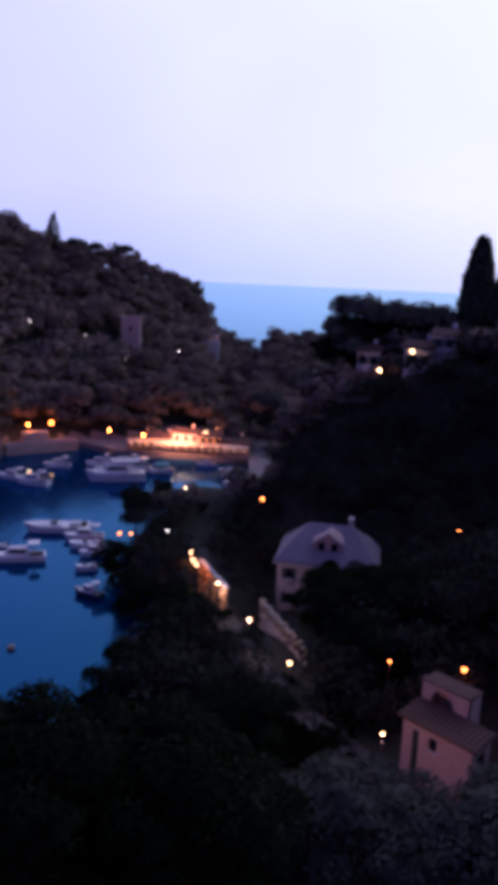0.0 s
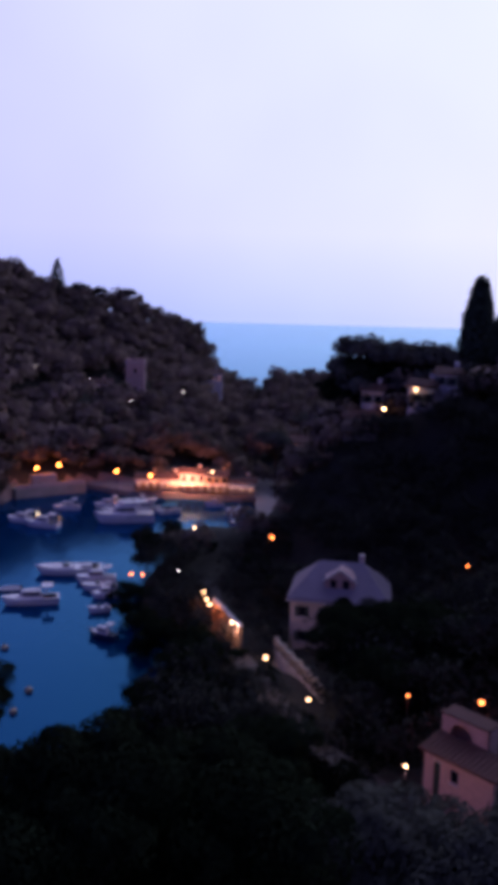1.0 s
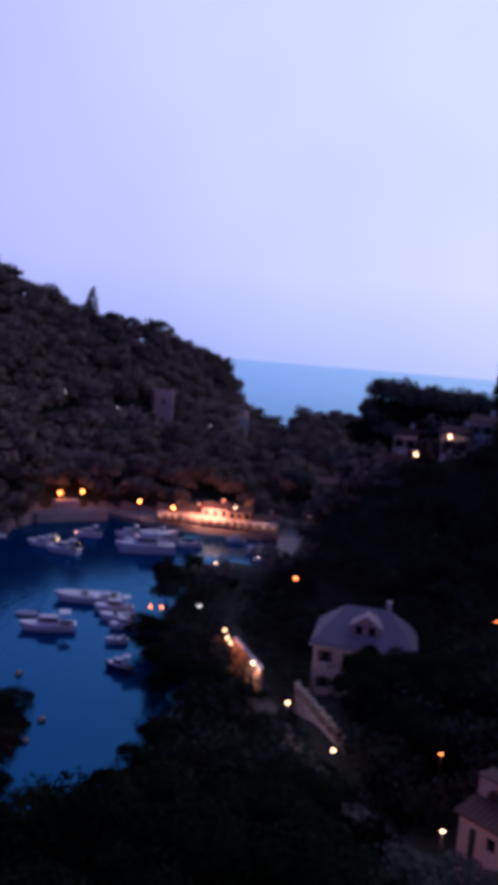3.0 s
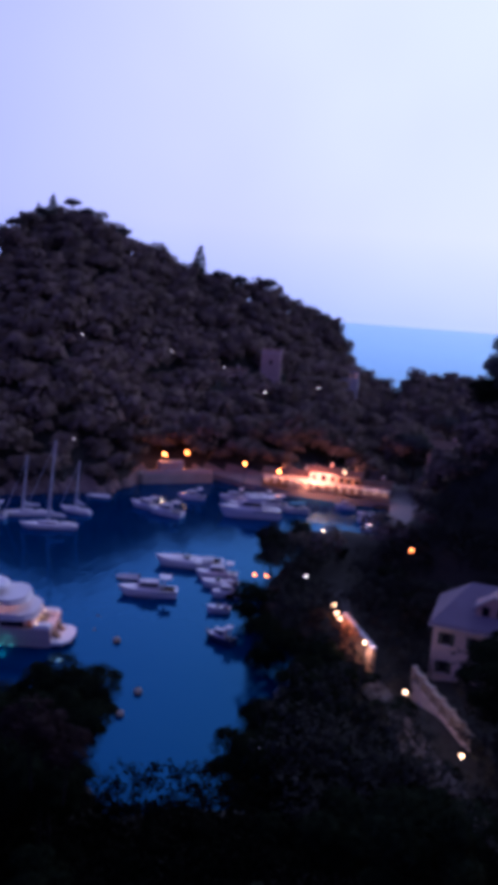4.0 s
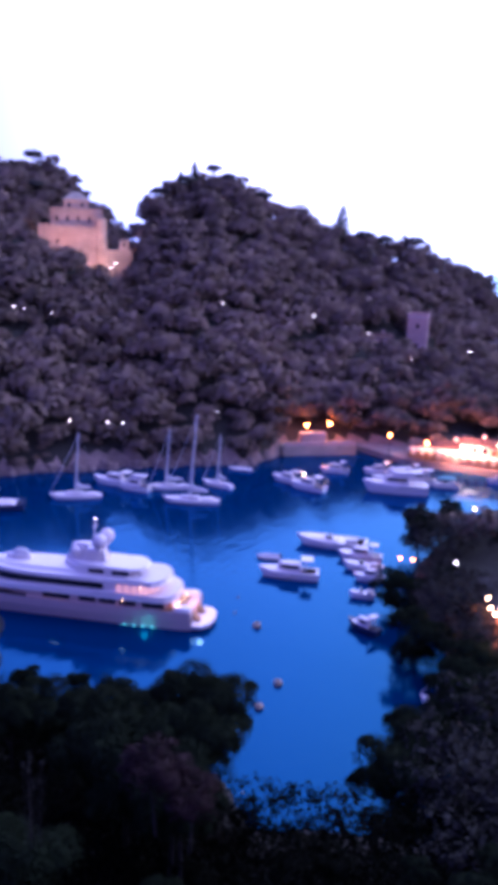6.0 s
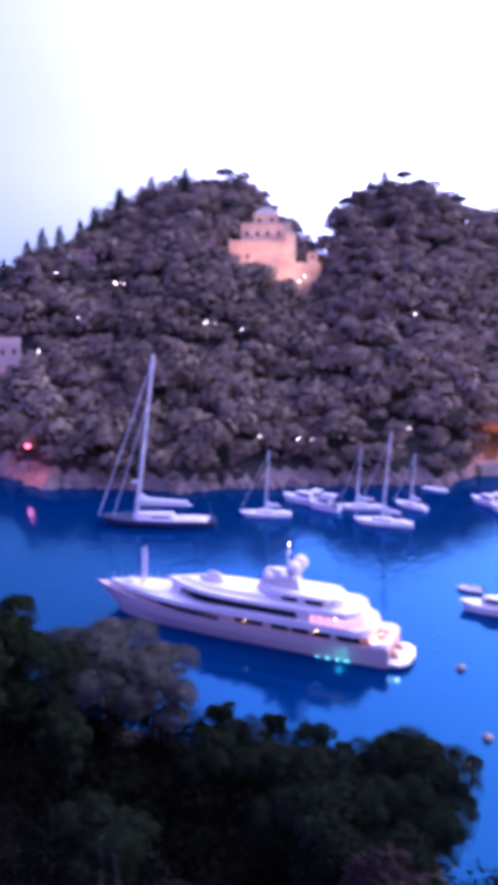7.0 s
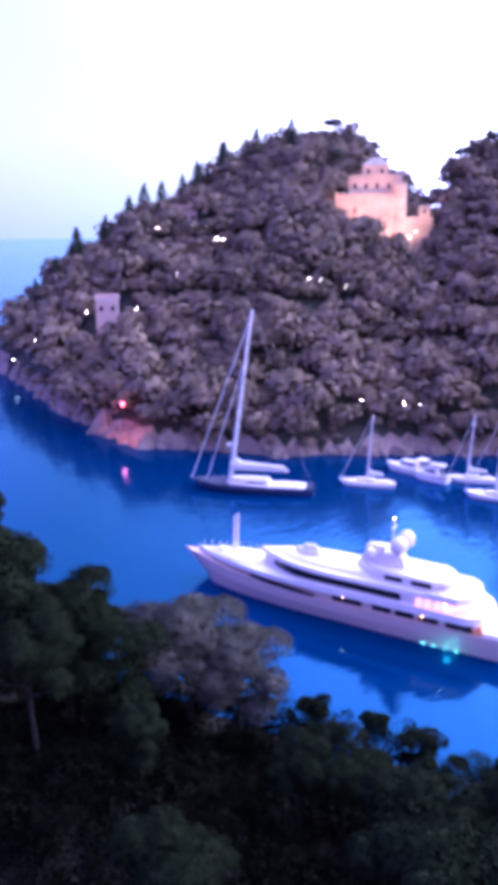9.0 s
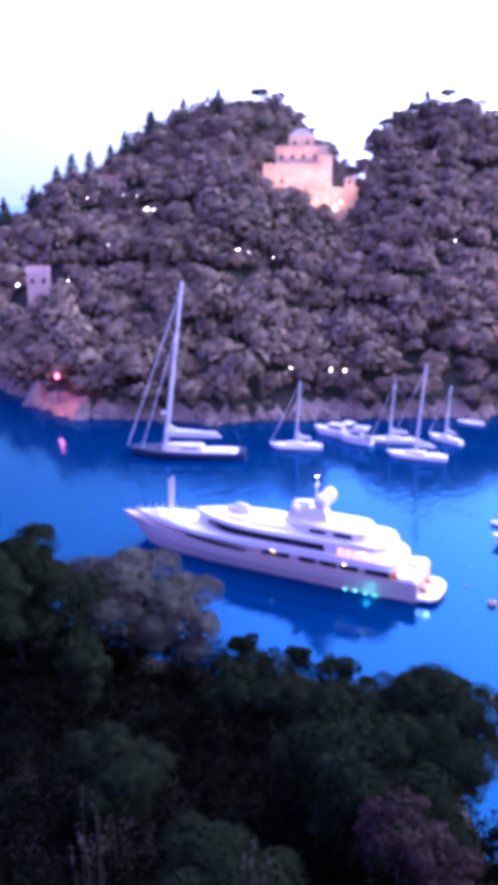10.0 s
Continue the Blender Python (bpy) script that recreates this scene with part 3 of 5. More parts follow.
plant(cypress, [(x, y, land1(x, y), s * 1.35, a) for x, y, _, s, a in [(-104.5, 325, None, 1.15, 0), (-240, 241, None, 0.95, 40), (-238, 238, None, 1.0, 140), (-241, 228, None, 0.9, 80), (-240, 220, None, 0.8, 100), (-241, 211, None, 0.85, 10), (-241, 203, None, 0.95, 20), (-242, 197, None, 0.85, 60),
                (-241, 186, None, 0.8, 20), (-242, 175, None, 0.95, 120), (-241, 166, None, 0.75, 50), (-241, 158, None, 0.7, 150), (-160, 304, None, 0.9, 50), (-164, 300, None, 0.8, 60), (-225, 262, None, 0.85, 0), (-232, 250, None, 0.9, 0)]], "ridge cypresses")
big_cypress = tree_kind("cypress", cypress_lobes(4, 3.1, 21, 0.35), 6000, 0.55, M_CYPRESS, 22, 0.4, "tall broad dark cypress on the village slope", fork=0.5, seed=5, flat=2)
plant(big_cypress, [(30.5, 147, 32, 1.0, 0), (34.5, 147, 30, 0.78, 50)], "slope cypresses")
oak = tree_kind("evergreen_oak", tall_lobes(21), 22000, 0.125, M_LEAF_NEAR_SHADE, 13, 0.26, "evergreen oak below the viewpoint, slope shade in its leaf colour", seed=31)
oak_b = tree_kind("evergreen_oak", tall_lobes(22, 4.6, 12.5), 22000, 0.125, M_LEAF_NEAR_SHADE, 12.5, 0.26, "evergreen oak below the viewpoint, slope shade in its leaf colour", seed=32)
olive = tree_kind("olive_tree", tall_lobes(23, 4.4, 10), 24000, 0.125, M_LEAF_OLIVE, 10, 0.24, "grey-green olive tree with a soft round crown", seed=33)


def topped(x, y, top, lobes, most=1.9):
    """A spot whose tree, built of these lobes, reaches the given level."""
    h = max(b[2] + b[3] * b[4] for b in lobes)
    s = min(most, max(0.3, (top - land1(x, y)) / h))
    return (x, y, top - s * h, s, (x * 37 + y * 91) % 360)


OAK_TOPS = [(-63.5, 42.5, 28.5), (-61.8, 44.5, 24.4), (-60.6, 49.9, 20.0), (-57.0, 45.0, 20.5), (-50.0, 65.1, 7.8), (-45.4, 66.8, 7.6), (-43.2, 55.5, 12.2), (-37.8, 60.5, 10.2), (-32.0, 65.2, 11.6), (-23.8, 55.1, 6.8), (-11.2, 50.6, 13.2),
            (-6.2, 17.1, 34.6), (-3.8, 19.8, 32.9), (-15.5, 74, 8.2), (-13.5, 79, 8.8), (-28.1, 133, 7.5), (-25, 143, 6.5), (-50, 48, 15), (3.8, 83, 14.4), (12.3, 82, 15), (-16.4, 55.6, 8.6)]
OAK_B_TOPS = [(-57.6, 51.2, 17.4), (-41.5, 58, 12), (-34.8, 63.5, 10.3), (-41.5, 66.8, 8.0), (-20.6, 56.2, 6.8), (-6.7, 47.1, 17.4), (-3.0, 43.1, 21.2), (-8.2, 16.5, 33.8), (-2.0, 20, 31.8), (-16, 69, 8.0), (-9.9, 71.5, 10.5), (-20.5, 97, 6.5), (-25.5, 109, 6), (-27, 128, 7.5),
              (-12, 84, 8.5), (-14, 92, 7), (-8, 62, 12), (-3, 55, 14), (-17, 104, 6.5), (-21, 114, 6), (-4, 110, 8), (-8, 120, 8), (-17, 136, 5), (8, 151.5, 35), (11, 150.5, 39), (15.5, 150, 40), (21, 149.5, 39), (26, 149, 38), (32, 150, 38), (8.0, 82, 15.2), (16.2, 77, 15.4), (-30, 40, 16), (-40, 42, 16), (-22, 42, 14)]
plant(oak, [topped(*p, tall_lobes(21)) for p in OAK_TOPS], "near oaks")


def broad(x, y, top, s, lobes):
    """A spot on a bank for a wide tree of a given size that reaches the given level."""
    return (x, y, top - s * max(b[2] + b[3] * b[4] for b in lobes), s, (x * 53 + y * 29) % 360)


BROAD_TOPS = [(-6.0, 81.6, 6.3, 0.8), (-2.1, 71.8, 7.0, 0.8), (0.9, 61.8, 8.9, 0.8), (3.1, 53.7, 11.1, 0.75), (-9.8, 91.3, 4.9, 0.7), (-26.7, 55.1, 18.5, 0.75), (-27.4, 55.2, 17.0, 0.8), (-29.0, 53.2, 16.7, 0.8), (-24.9, 51.5, 18.1, 0.6), (-24.2, 47.4, 17.2, 0.6), (-25.4, 48.4, 17.4, 0.8), (-28.7, 48.8, 18.2, 0.8), (-32.3, 51.3, 16.8, 0.8), (5.6, 75.5, 16.1, 1.15), (10.2, 77.0, 17.0, 1.2), (13.9, 72.4, 17.8, 1.2), (7.6, 69.3, 15.3, 1.0), (17.4, 73.6, 16.7, 1.2), (11.9, 66.6, 15.4, 1.0), (14.7, 64.0, 16.3, 0.9), (-7.5, 77.5, 7.2, 0.7), (-4.5, 69.7, 7.7, 0.7), (-1.8, 61.8, 9.2, 0.7), (0.6, 53.8, 11.0, 0.7), (-10.8, 87.2, 6.6, 0.6), (-4.5, 59.7, 8.9, 0.8), (-1.4, 51.8, 10.8, 0.8)]
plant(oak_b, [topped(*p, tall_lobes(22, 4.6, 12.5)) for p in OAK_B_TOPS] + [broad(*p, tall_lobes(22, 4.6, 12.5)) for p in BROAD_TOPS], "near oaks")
plant(olive, [topped(-57.6, 58.6, 16.0, tall_lobes(23, 4.4, 10)), topped(-54.6, 61.2, 13.6, tall_lobes(23, 4.4, 10)), topped(2.4, 26, 27.6, tall_lobes(23, 4.4, 10)), topped(5.2, 25.2, 27.4, tall_lobes(23, 4.4, 10)), topped(8.6, 24.0, 28.6, tall_lobes(23, 4.4, 10)), topped(18, 66, 17.5, tall_lobes(23, 4.4, 10))], "olives")
ux, uy, uz = scatter((-80, 30, 4, 72), 2.6, 15, 0.8, lambda x, y, z: clear_of(x, y, z) & ((y < 56) | ((x < -26.5) & (y < 63)) | (x < -33) | (x > -12)) & (np.abs(x - np.interp(y, [30, 41, 52, 63], [11, 9.5, 6, 0.5])) > 2.4))
shrubs = [leaf_cloud(oak_lobes(s + 60, 1.9, 2.9), 520, 0.13, s + 60) for s in range(4)]
woods("slope_undergrowth", ux, uy, uz, shrubs, M_LEAF_SCRUB_SHADE, 16, 0.8, 1.5, "undergrowth of shrubs below the viewpoint, shade in its leaf colour")
nx, ny, nz = scatter((-80, -6, 24, 72), 3.2, 18, 0.8, lambda x, y, z: (y < 56) | (x < -33) | (x > -12))
low_oaks = [leaf_cloud(oak_lobes(s + 80, 3.4, 6.2), 900, 0.15, s + 80) for s in range(4)]
woods("lower_slope_woods", nx, ny, nz, low_oaks, M_LEAF_SCRUB_SHADE, 19, 0.45, 0.85, "low trees on the slope below the viewpoint, shade in their leaf colour")
red_bush = tree_kind("red_leaved_bush", oak_lobes(24, 1.9, 3.6), 2600, 0.10, M_LEAF_RED, 3.6, 0.08, "dusky red-leaved bush on the slope", "bush", seed=34)
plant(red_bush, [topped(-20.6, 38.4, 24.6, oak_lobes(24, 1.9, 3.6), 0.9), topped(-19.2, 38.9, 23.4, oak_lobes(24, 1.9, 3.6), 0.8)], "red bushes")


def flowering_stalks():
    root = thing("flowering_shrub", pose(0, 0, 0), "dry flowering shrub with pale tips in the dark slope", "shrub")
    g = np.random.default_rng(5)
    for i in range(8):
        a, h, r = g.random() * 6.28, 0.9 + 1.5 * g.random(), 0.15 + 0.5 * g.random()
        foot = Vector((r * math.cos(a), r * math.sin(a), -3.0))
        tip = Vector((foot.x * 1.5, foot.y * 1.5, h))
        part("stem", rod(bmesh.new(), foot, tip, 0.025, 0.01, 5), M_BARK, root)
        q = leaf_cloud([(tip.x, tip.y, tip.z - k, 0.10, 1.5) for k in (0, 0.25, 0.5)], 16, 0.045, 40 + i)
        c = new("flower_head", quads_mesh("flower_head", q, M_LEAF_OLIVE))
        c.parent = root
        tagged(c, kind="stuff")
    return root


shrub = flowering_stalks()
plant(shrub, [(-22.5, 27.2, 30.0, 0.7, 0), (-20.7, 30.6, 27.6, 0.6, 200)], "flowering shrubs")

# ---- boats ----
def hull_mesh(L, B, F, flare=0.25, stern=0.75, bow_rise=0.5, draft=0.6, n=14, full=0.55):
    """A hull with its bow along +x: keel, chine and sheer lines in stations, closed by a deck and a transom."""
    bm = bmesh.new()
    rows = []
    for i in range(n + 1):
        u = i / n
        x = -L / 2 + L * u
        w = B / 2 * (stern + (1 - stern) * math.sin(min(1, u / full) * math.pi / 2)) if u < full else B / 2 * math.cos(((u - full) / (1 - full)) ** 1.6 * math.pi / 2)
        w = max(w, 0.02)
        sheer = F * (1 + bow_rise * max(0, (u - 0.35) / 0.65) ** 1.7)
        rake = 0.10 * L * max(0, (u - 0.8) / 0.2) ** 2
        wl = w * (1 - flare * (0.4 + 0.6 * u))
        rows.append([bm.verts.new(p) for p in ((x - rake, -wl * 0.5, -draft), (x - rake * 0.9, -wl, 0.0), (x - rake * 0.45, -w * 0.97, sheer * 0.55), (x, -w, sheer), (x, -w * 0.93, sheer - 0.02 * F), (x, w * 0.93, sheer - 0.02 * F), (x, w, sheer), (x - rake * 0.45, w * 0.97, sheer * 0.55), (x - rake * 0.9, wl, 0.0), (x - rake, wl * 0.5, -draft))])
    for a, b in zip(rows, rows[1:]):
        for j in range(10):
            bm.faces.new((a[j], b[j], b[(j + 1) % 10], a[(j + 1) % 10]))
    bm.faces.new(rows[0])
    bm.faces.new(rows[-1][::-1])
    bmesh.ops.recalc_face_normals(bm, faces=bm.faces)
    return bm


def house_outline(x0, x1, w, nose=0.35):
    """Plan of a deckhouse with a rounded front at x1."""
    L = x1 - x0
    return [(x0, -w * 0.94), (x1 - L * nose, -w), (x1 - L * nose * 0.35, -w * 0.72), (x1, -w * 0.25), (x1, w * 0.25), (x1 - L * nose * 0.35, w * 0.72), (x1 - L * nose, w), (x0, w * 0.94)]


def rounded_plan(x0, x1, w, nose=0.4, tail=0.06, n=10):
    """Plan of a deck with a long curved nose at x1 and slightly tucked quarters at x0."""
    L = x1 - x0
    side = [(x0, w * 0.45), (x0 + 0.5, w * 0.74), (x0 + 1.1, w * 0.9), (x0 + max(1.6, L * tail), w)]
    for i in range(n + 1):
        u = i / n
        side.append((x1 - L * nose * (1 - u), max(0.05, w * math.cos(u ** 1.5 * math.pi / 2))))
    return [(x, -y) for x, y in side] + [(x, y) for x, y in side[::-1]]


def superyacht():
    y = thing("motor_yacht", pose(-68.05, 90.15, 0, 0, 0, 193.8), "large white motor yacht with stacked decks, moored and lit", "yacht")
    part("hull", hull_mesh(41.4, 7.3, 2.45, 0.26, 0.9, 0.42, 0.9, 26, 0.45), M_HULLGREY, y)
    for s in (-1, 1):
        for k in range(6):
            part("porthole", slab(-13.5 + k * 3.0, s * 3.33 - 0.05, 1.35, -12.4 + k * 3.0, s * 3.33 + 0.05, 1.65, bevel=0.04), M_TINT, y)
    main = part("main_deckhouse", prism(bmesh.new(), rounded_plan(-18.2, 5.0, 3.22, 0.25), 2.3, 3.45, 1.0, -6, 0), M_HULLGREY, y, "pinkish main deck side")
    for s in (-1, 1):
        for x0, x1 in ((-17.4, -14.6), (-13.8, -11.6), (-11.2, -9.0), (-8.6, -6.4), (-5.2, -1.6)):
            part("saloon_window", slab(x0, s * 3.25 - 0.06, 2.6, x1, s * 3.25 + 0.06, 3.3, bevel=0.05), M_TINT, main)
    for s in (-1, 1):
        bm = bmesh.new()
        pts = [(0.6, 3.52, 2.52, 2.72), (3.4, 3.56, 2.56, 2.92), (6.4, 3.36, 2.72, 3.06), (9.4, 2.86, 2.94, 3.14)]
        vs = [[bm.verts.new((px, s * (py + o), pz)) for pz in (z0, z1) for o in (0.03, -0.2)] for px, py, z0, z1 in pts]
        for a, b in zip(vs, vs[1:]):
            bm.faces.new((a[0], b[0], b[2], a[2]))
            bm.faces.new((a[1], a[3], b[3], b[1]))
            bm.faces.new((a[2], b[2], b[3], a[3]))
            bm.faces.new((a[0], a[1], b[1], b[0]))
        bm.faces.new((vs[0][0], vs[0][2], vs[0][3], vs[0][1]))
        bm.faces.new((vs[-1][0], vs[-1][1], vs[-1][3], vs[-1][2]))
        bmesh.ops.recalc_face_normals(bm, faces=bm.faces)
        part("bulwark_recess", bm, M_TINT, y, "dark slit in the bow bulwark")
    belt = part("upper_deck", prism(bmesh.new(), rounded_plan(-18.8, 18.6, 3.6, 0.52), 3.42, 4.0, 0.985, -2, 0), M_WHITE, y)
    part("deck_rail", prism(bmesh.new(), rounded_plan(-18.6, -8.0, 3.58, 0.04), 4.0, 4.2, 0.995, -13, 0), M_CABIN, belt)
    part("foredeck", prism(bmesh.new(), rounded_plan(8.0, 17.0, 2.3, 0.8), 4.0, 4.25, 0.86, 11, 0), M_CABIN, belt)
    upper = part("upper_deckhouse", prism(bmesh.new(), rounded_plan(-15.8, 9.0, 2.92, 0.42), 4.0, 5.3, 0.975, -4, 0), M_WHITE, y)
    part("window_band", prism(bmesh.new(), rounded_plan(-11.0, 8.5, 2.97, 0.42), 4.3, 5.12, 0.985, -3, 0), M_TINT, upper)
    part("lit_lounge", prism(bmesh.new(), rounded_plan(-16.0, -11.05, 2.95, 0.03), 4.2, 5.15, 1.0, -14, 0), G_ROOM, upper, "warm lit lounge glazing")
    for s in (-1, 1):
        for x in (-14.0, -13.0, -12.0):
            part("mullion", slab(x - 0.1, s * 2.94 - 0.06, 4.1, x + 0.1, s * 2.94 + 0.06, 5.2), M_WHITE, upper)
    roof = part("bridge_roof", prism(bmesh.new(), rounded_plan(-17.4, 9.6, 3.3, 0.46), 5.28, 5.75, 0.97, -3, 0), M_WHITE, y)
    part("roof_crown", prism(bmesh.new(), rounded_plan(-9.0, 8.2, 2.5, 0.55), 5.75, 6.15, 0.82, -1, 0), M_WHITE, roof)
    part("deck_rail", prism(bmesh.new(), rounded_plan(-17.2, -12.0, 3.2, 0.04), 5.75, 5.95, 0.98, -15, 0), M_CABIN, roof)
    tender = part("covered_tender", prism(bmesh.new(), rounded_plan(1.2, 4.8, 0.85, 0.6), 6.1, 6.75, 0.85, 3, 0), M_CABIN, roof, "white covered tender on the roof")
    part("tender_cover", prism(bmesh.new(), rounded_plan(1.4, 4.0, 0.6, 0.5), 6.75, 7.3, 0.55, 2.7, 0), M_SAIL, tender)
    sund = part("sun_deck_house", prism(bmesh.new(), rounded_plan(-13.4, -3.0, 2.45, 0.4), 5.75, 6.75, 0.93, -9, 0), M_WHITE, y)
    for s in (-1, 1):
        for x0, x1 in ((-12.6, -10.4), (-9.4, -7.4)):
            part("side_opening", slab(x0, s * 2.40 - 0.05, 6.1, x1, s * 2.40 + 0.05, 6.6, bevel=0.05), M_TINT, sund)
    part("hardtop", prism(bmesh.new(), rounded_plan(-14.6, -3.6, 2.5, 0.45), 6.75, 7.05, 0.95, -9, 0), M_WHITE, y)
    for s in (-1, 1):
        part("hardtop_post", rod(bmesh.new(), (-13.9, s * 1.6, 5.7), (-13.6, s * 1.6, 6.8), 0.13), M_WHITE, y)
    mast = part("radar_mast", prism(bmesh.new(), [(-9.2, -0.9), (-6.0, -1.1), (-3.6, -0.5), (-3.6, 0.5), (-6.0, 1.1), (-9.2, 0.9)], 7.0, 9.1, 0.58, -7.4, 0), M_WHITE, y)
    part("mast_wing", prism(bmesh.new(), [(-8.8, -2.0), (-7.0, -2.0), (-6.4, 0), (-7.0, 2.0), (-8.8, 2.0)], 8.7, 9.0, 0.9, -7.8, 0), M_WHITE, mast)
    for c, r in (((-8.5, 1.3, 9.85), 0.95), ((-8.5, -1.3, 9.75), 0.95), ((-5.2, 1.2, 8.3), 0.62), ((-4.4, -1.0, 8.1), 0.55)):
        part("radar_dome", ball(bmesh.new(), c, r, 3, 1.05), M_WHITE, mast)
    part("antenna", box(rod(bmesh.new(), (-7.3, 0, 9.0), (-7.4, 0, 12.3), 0.14, 0.09), -7.5, -0.6, 11.2, -7.3, 0.6, 11.45), M_ALU, mast)
    part("masthead_light", ball(bmesh.new(), (-7.4, 0, 12.4), 0.09), G_COOL, mast)
    for s in (-0.42, 0.42):
        part("bow_pole", rod(bmesh.new(), (13.1, s, 3.9), (12.9, s, 9.2), 0.17, 0.12), M_WHITE, y)
    part("anchor_winch", box(bmesh.new(), 14.4, -0.6, 4.0, 15.4, 0.6, 4.5, 0.12), M_CABIN, y)
    for s in (-1, 1):
        for k in range(10):
            x = 9.6 + k * 0.95
            part("rail_post", rod(bmesh.new(), (x, s * max(0.1, 3.05 * (1 - ((x - 8) / 11.5) ** 1.8)), 3.7), (x, s * max(0.1, 3.05 * (1 - ((x - 8) / 11.5) ** 1.8)), 4.7), 0.035, seg=5), M_ALU, y)
    # the aft quarters: rounded, lit from within, above a low swim platform
    part("aft_deck", slab(-19.6, -3.0, 2.36, -16.8, 3.0, 2.5), M_TEAK, y)
    part("aft_bulkhead", slab(-18.35, -2.6, 2.5, -18.25, 2.6, 3.4), G_ROOM, y, "warm lit aft saloon doors")
    for s in (-1, 1):
        part("quarter_bulwark", box(bmesh.new(), -20.6, s * 2.5 - 0.75, 1.4, -18.4, s * 2.5 + 0.75, 3.0, 0.5), M_WHITE, y)
        bm = bmesh.new()
        for i in range(6):
            box(bm, -20.2 - i * 0.28, s * 1.2 - 0.5, 2.1 - i * 0.3, -19.7 - i * 0.28, s * 1.2 + 0.5, 2.36 - i * 0.3)
        part("stern_stairs", bm, M_TEAK, y)
    part("swim_platform", prism(bmesh.new(), [(-20.4, -3.0), (-20.4, 3.0), (-22.0, 2.9), (-22.9, 2.0), (-23.2, 0), (-22.9, -2.0), (-22.0, -2.9)], 0.35, 0.75), M_WHITE, y)
    for k in range(4):
        part("underwater_light", ball(bmesh.new(), (-15.9 + k * 1.2, 3.25, 0.10), 0.08), G_TEAL, y)
    for x, s, z in ((-19.0, 2.0, 3.3), (-19.3, 0.8, 3.2), (-18.9, 2.9, 3.15), (-19.3, -0.6, 3.3), (-14.4, 3.3, 5.2), (-12.2, 3.62, 3.36), (-3.0, 3.55, 3.36)):
        part("deck_light", ball(bmesh.new(), (x, s, z), 0.05), G_LAMP, y)


def sail_yacht(a, b, mast_h, hull_mat, label, mast_at=0.12, rake=0.09, big=False):
    """A sloop with its stern at a and bow at b, afloat."""
    L = math.hypot(b[0] - a[0], b[1] - a[1])
    y = thing("sailing_yacht", pose((a[0] + b[0]) / 2, (a[1] + b[1]) / 2, 0, 0, 0, facing(a, b)), label, "sailboat")
    B, F = L * (0.24 if big else 0.30), max(0.75, L * 0.055)
    part("hull", hull_mesh(L, B, F, 0.3, 0.62, 0.35, 0.5, 16, 0.5), hull_mat, y)
    part("deck", prism(bmesh.new(), house_outline(-L * 0.44, L * 0.36, B * 0.36, 0.5), F * 0.9, F * 1.08, 0.97), M_WHITE, y)
    house = part("coachroof", prism(bmesh.new(), house_outline(-L * 0.16, L * 0.2, B * 0.26, 0.5), F * 1.05, F * 1.05 + 0.035 * L + 0.15, 0.86), M_CABIN, y)
    part("cabin_window", prism(bmesh.new(), house_outline(-L * 0.12, L * 0.15, B * 0.257, 0.5), F * 1.05 + 0.012 * L, F * 1.05 + 0.026 * L, 0.93), M_TINT, house)
    part("cockpit_coaming", prism(bmesh.new(), house_outline(-L * 0.40, -L * 0.2, B * 0.28, 0.2), F, F + 0.3, 0.93, -L * 0.3), M_CABIN, y)
    mx, r = L * mast_at, 0.0075 * mast_h + 0.06
    foot, top = Vector((mx, 0, F)), Vector((mx - rake * mast_h, 0, F + mast_h))
    mast = part("mast", rod(bmesh.new(), foot, top, r * 1.5, r, 8), M_ALU, y)
    for k in (0.42, 0.68):
        p = foot.lerp(top, k)
        part("spreader", rod(bmesh.new(), p + Vector((0, -B * 0.3, 0)), p + Vector((0, B * 0.3, 0)), r * 0.4), M_ALU, mast)
    bz = F + 0.075 * mast_h + 0.25
    bm = rod(bmesh.new(), (mx - rake * 0.1 * mast_h, 0, bz), (-L * 0.30, 0, bz + 0.1), r * 0.9)
    part("boom", bm, M_ALU, y)
    bm = bmesh.new()
    rod(bm, (mx - 0.2, 0, bz + r * 2.6), (-L * 0.27, 0, bz + r * 1.9), r * 2.6, r * 1.4, 10)
    rod(bm, (mx - 0.25, 0, bz + r * 8), (mx - L * 0.12, 0, bz + r * 2.2), r * 1.0, r * 1.8, 8)
    part("furled_mainsail", bm, M_SAIL, y)
    tip = Vector((L * 0.485, 0, F * 1.3))
    part("forestay", rod(bmesh.new(), tip, foot.lerp(top, 0.97), 0.10 if big else 0.05, seg=6), M_SAIL, y, "furled headsail on the forestay")
    if big:
        part("inner_forestay", rod(bmesh.new(), (L * 0.36, 0, F * 1.2), foot.lerp(top, 0.74), 0.08, seg=6), M_SAIL, y)
        part("radar", box(bmesh.new(), mx - 0.5, -0.35, F + mast_h * 0.22, mx + 0.4, 0.35, F + mast_h * 0.235, 0.05), M_WHITE, y)
    part("backstay", rod(bmesh.new(), (-L * 0.48, 0, F), top, 0.012, seg=5), M_WIRE, y)
    for s in (-1, 1):
        part("shroud", rod(bmesh.new(), (mx - 0.3, s * B * 0.46, F), foot.lerp(top, 0.9), 0.03 if big else 0.02, seg=5), M_WIRE, y)
    return y


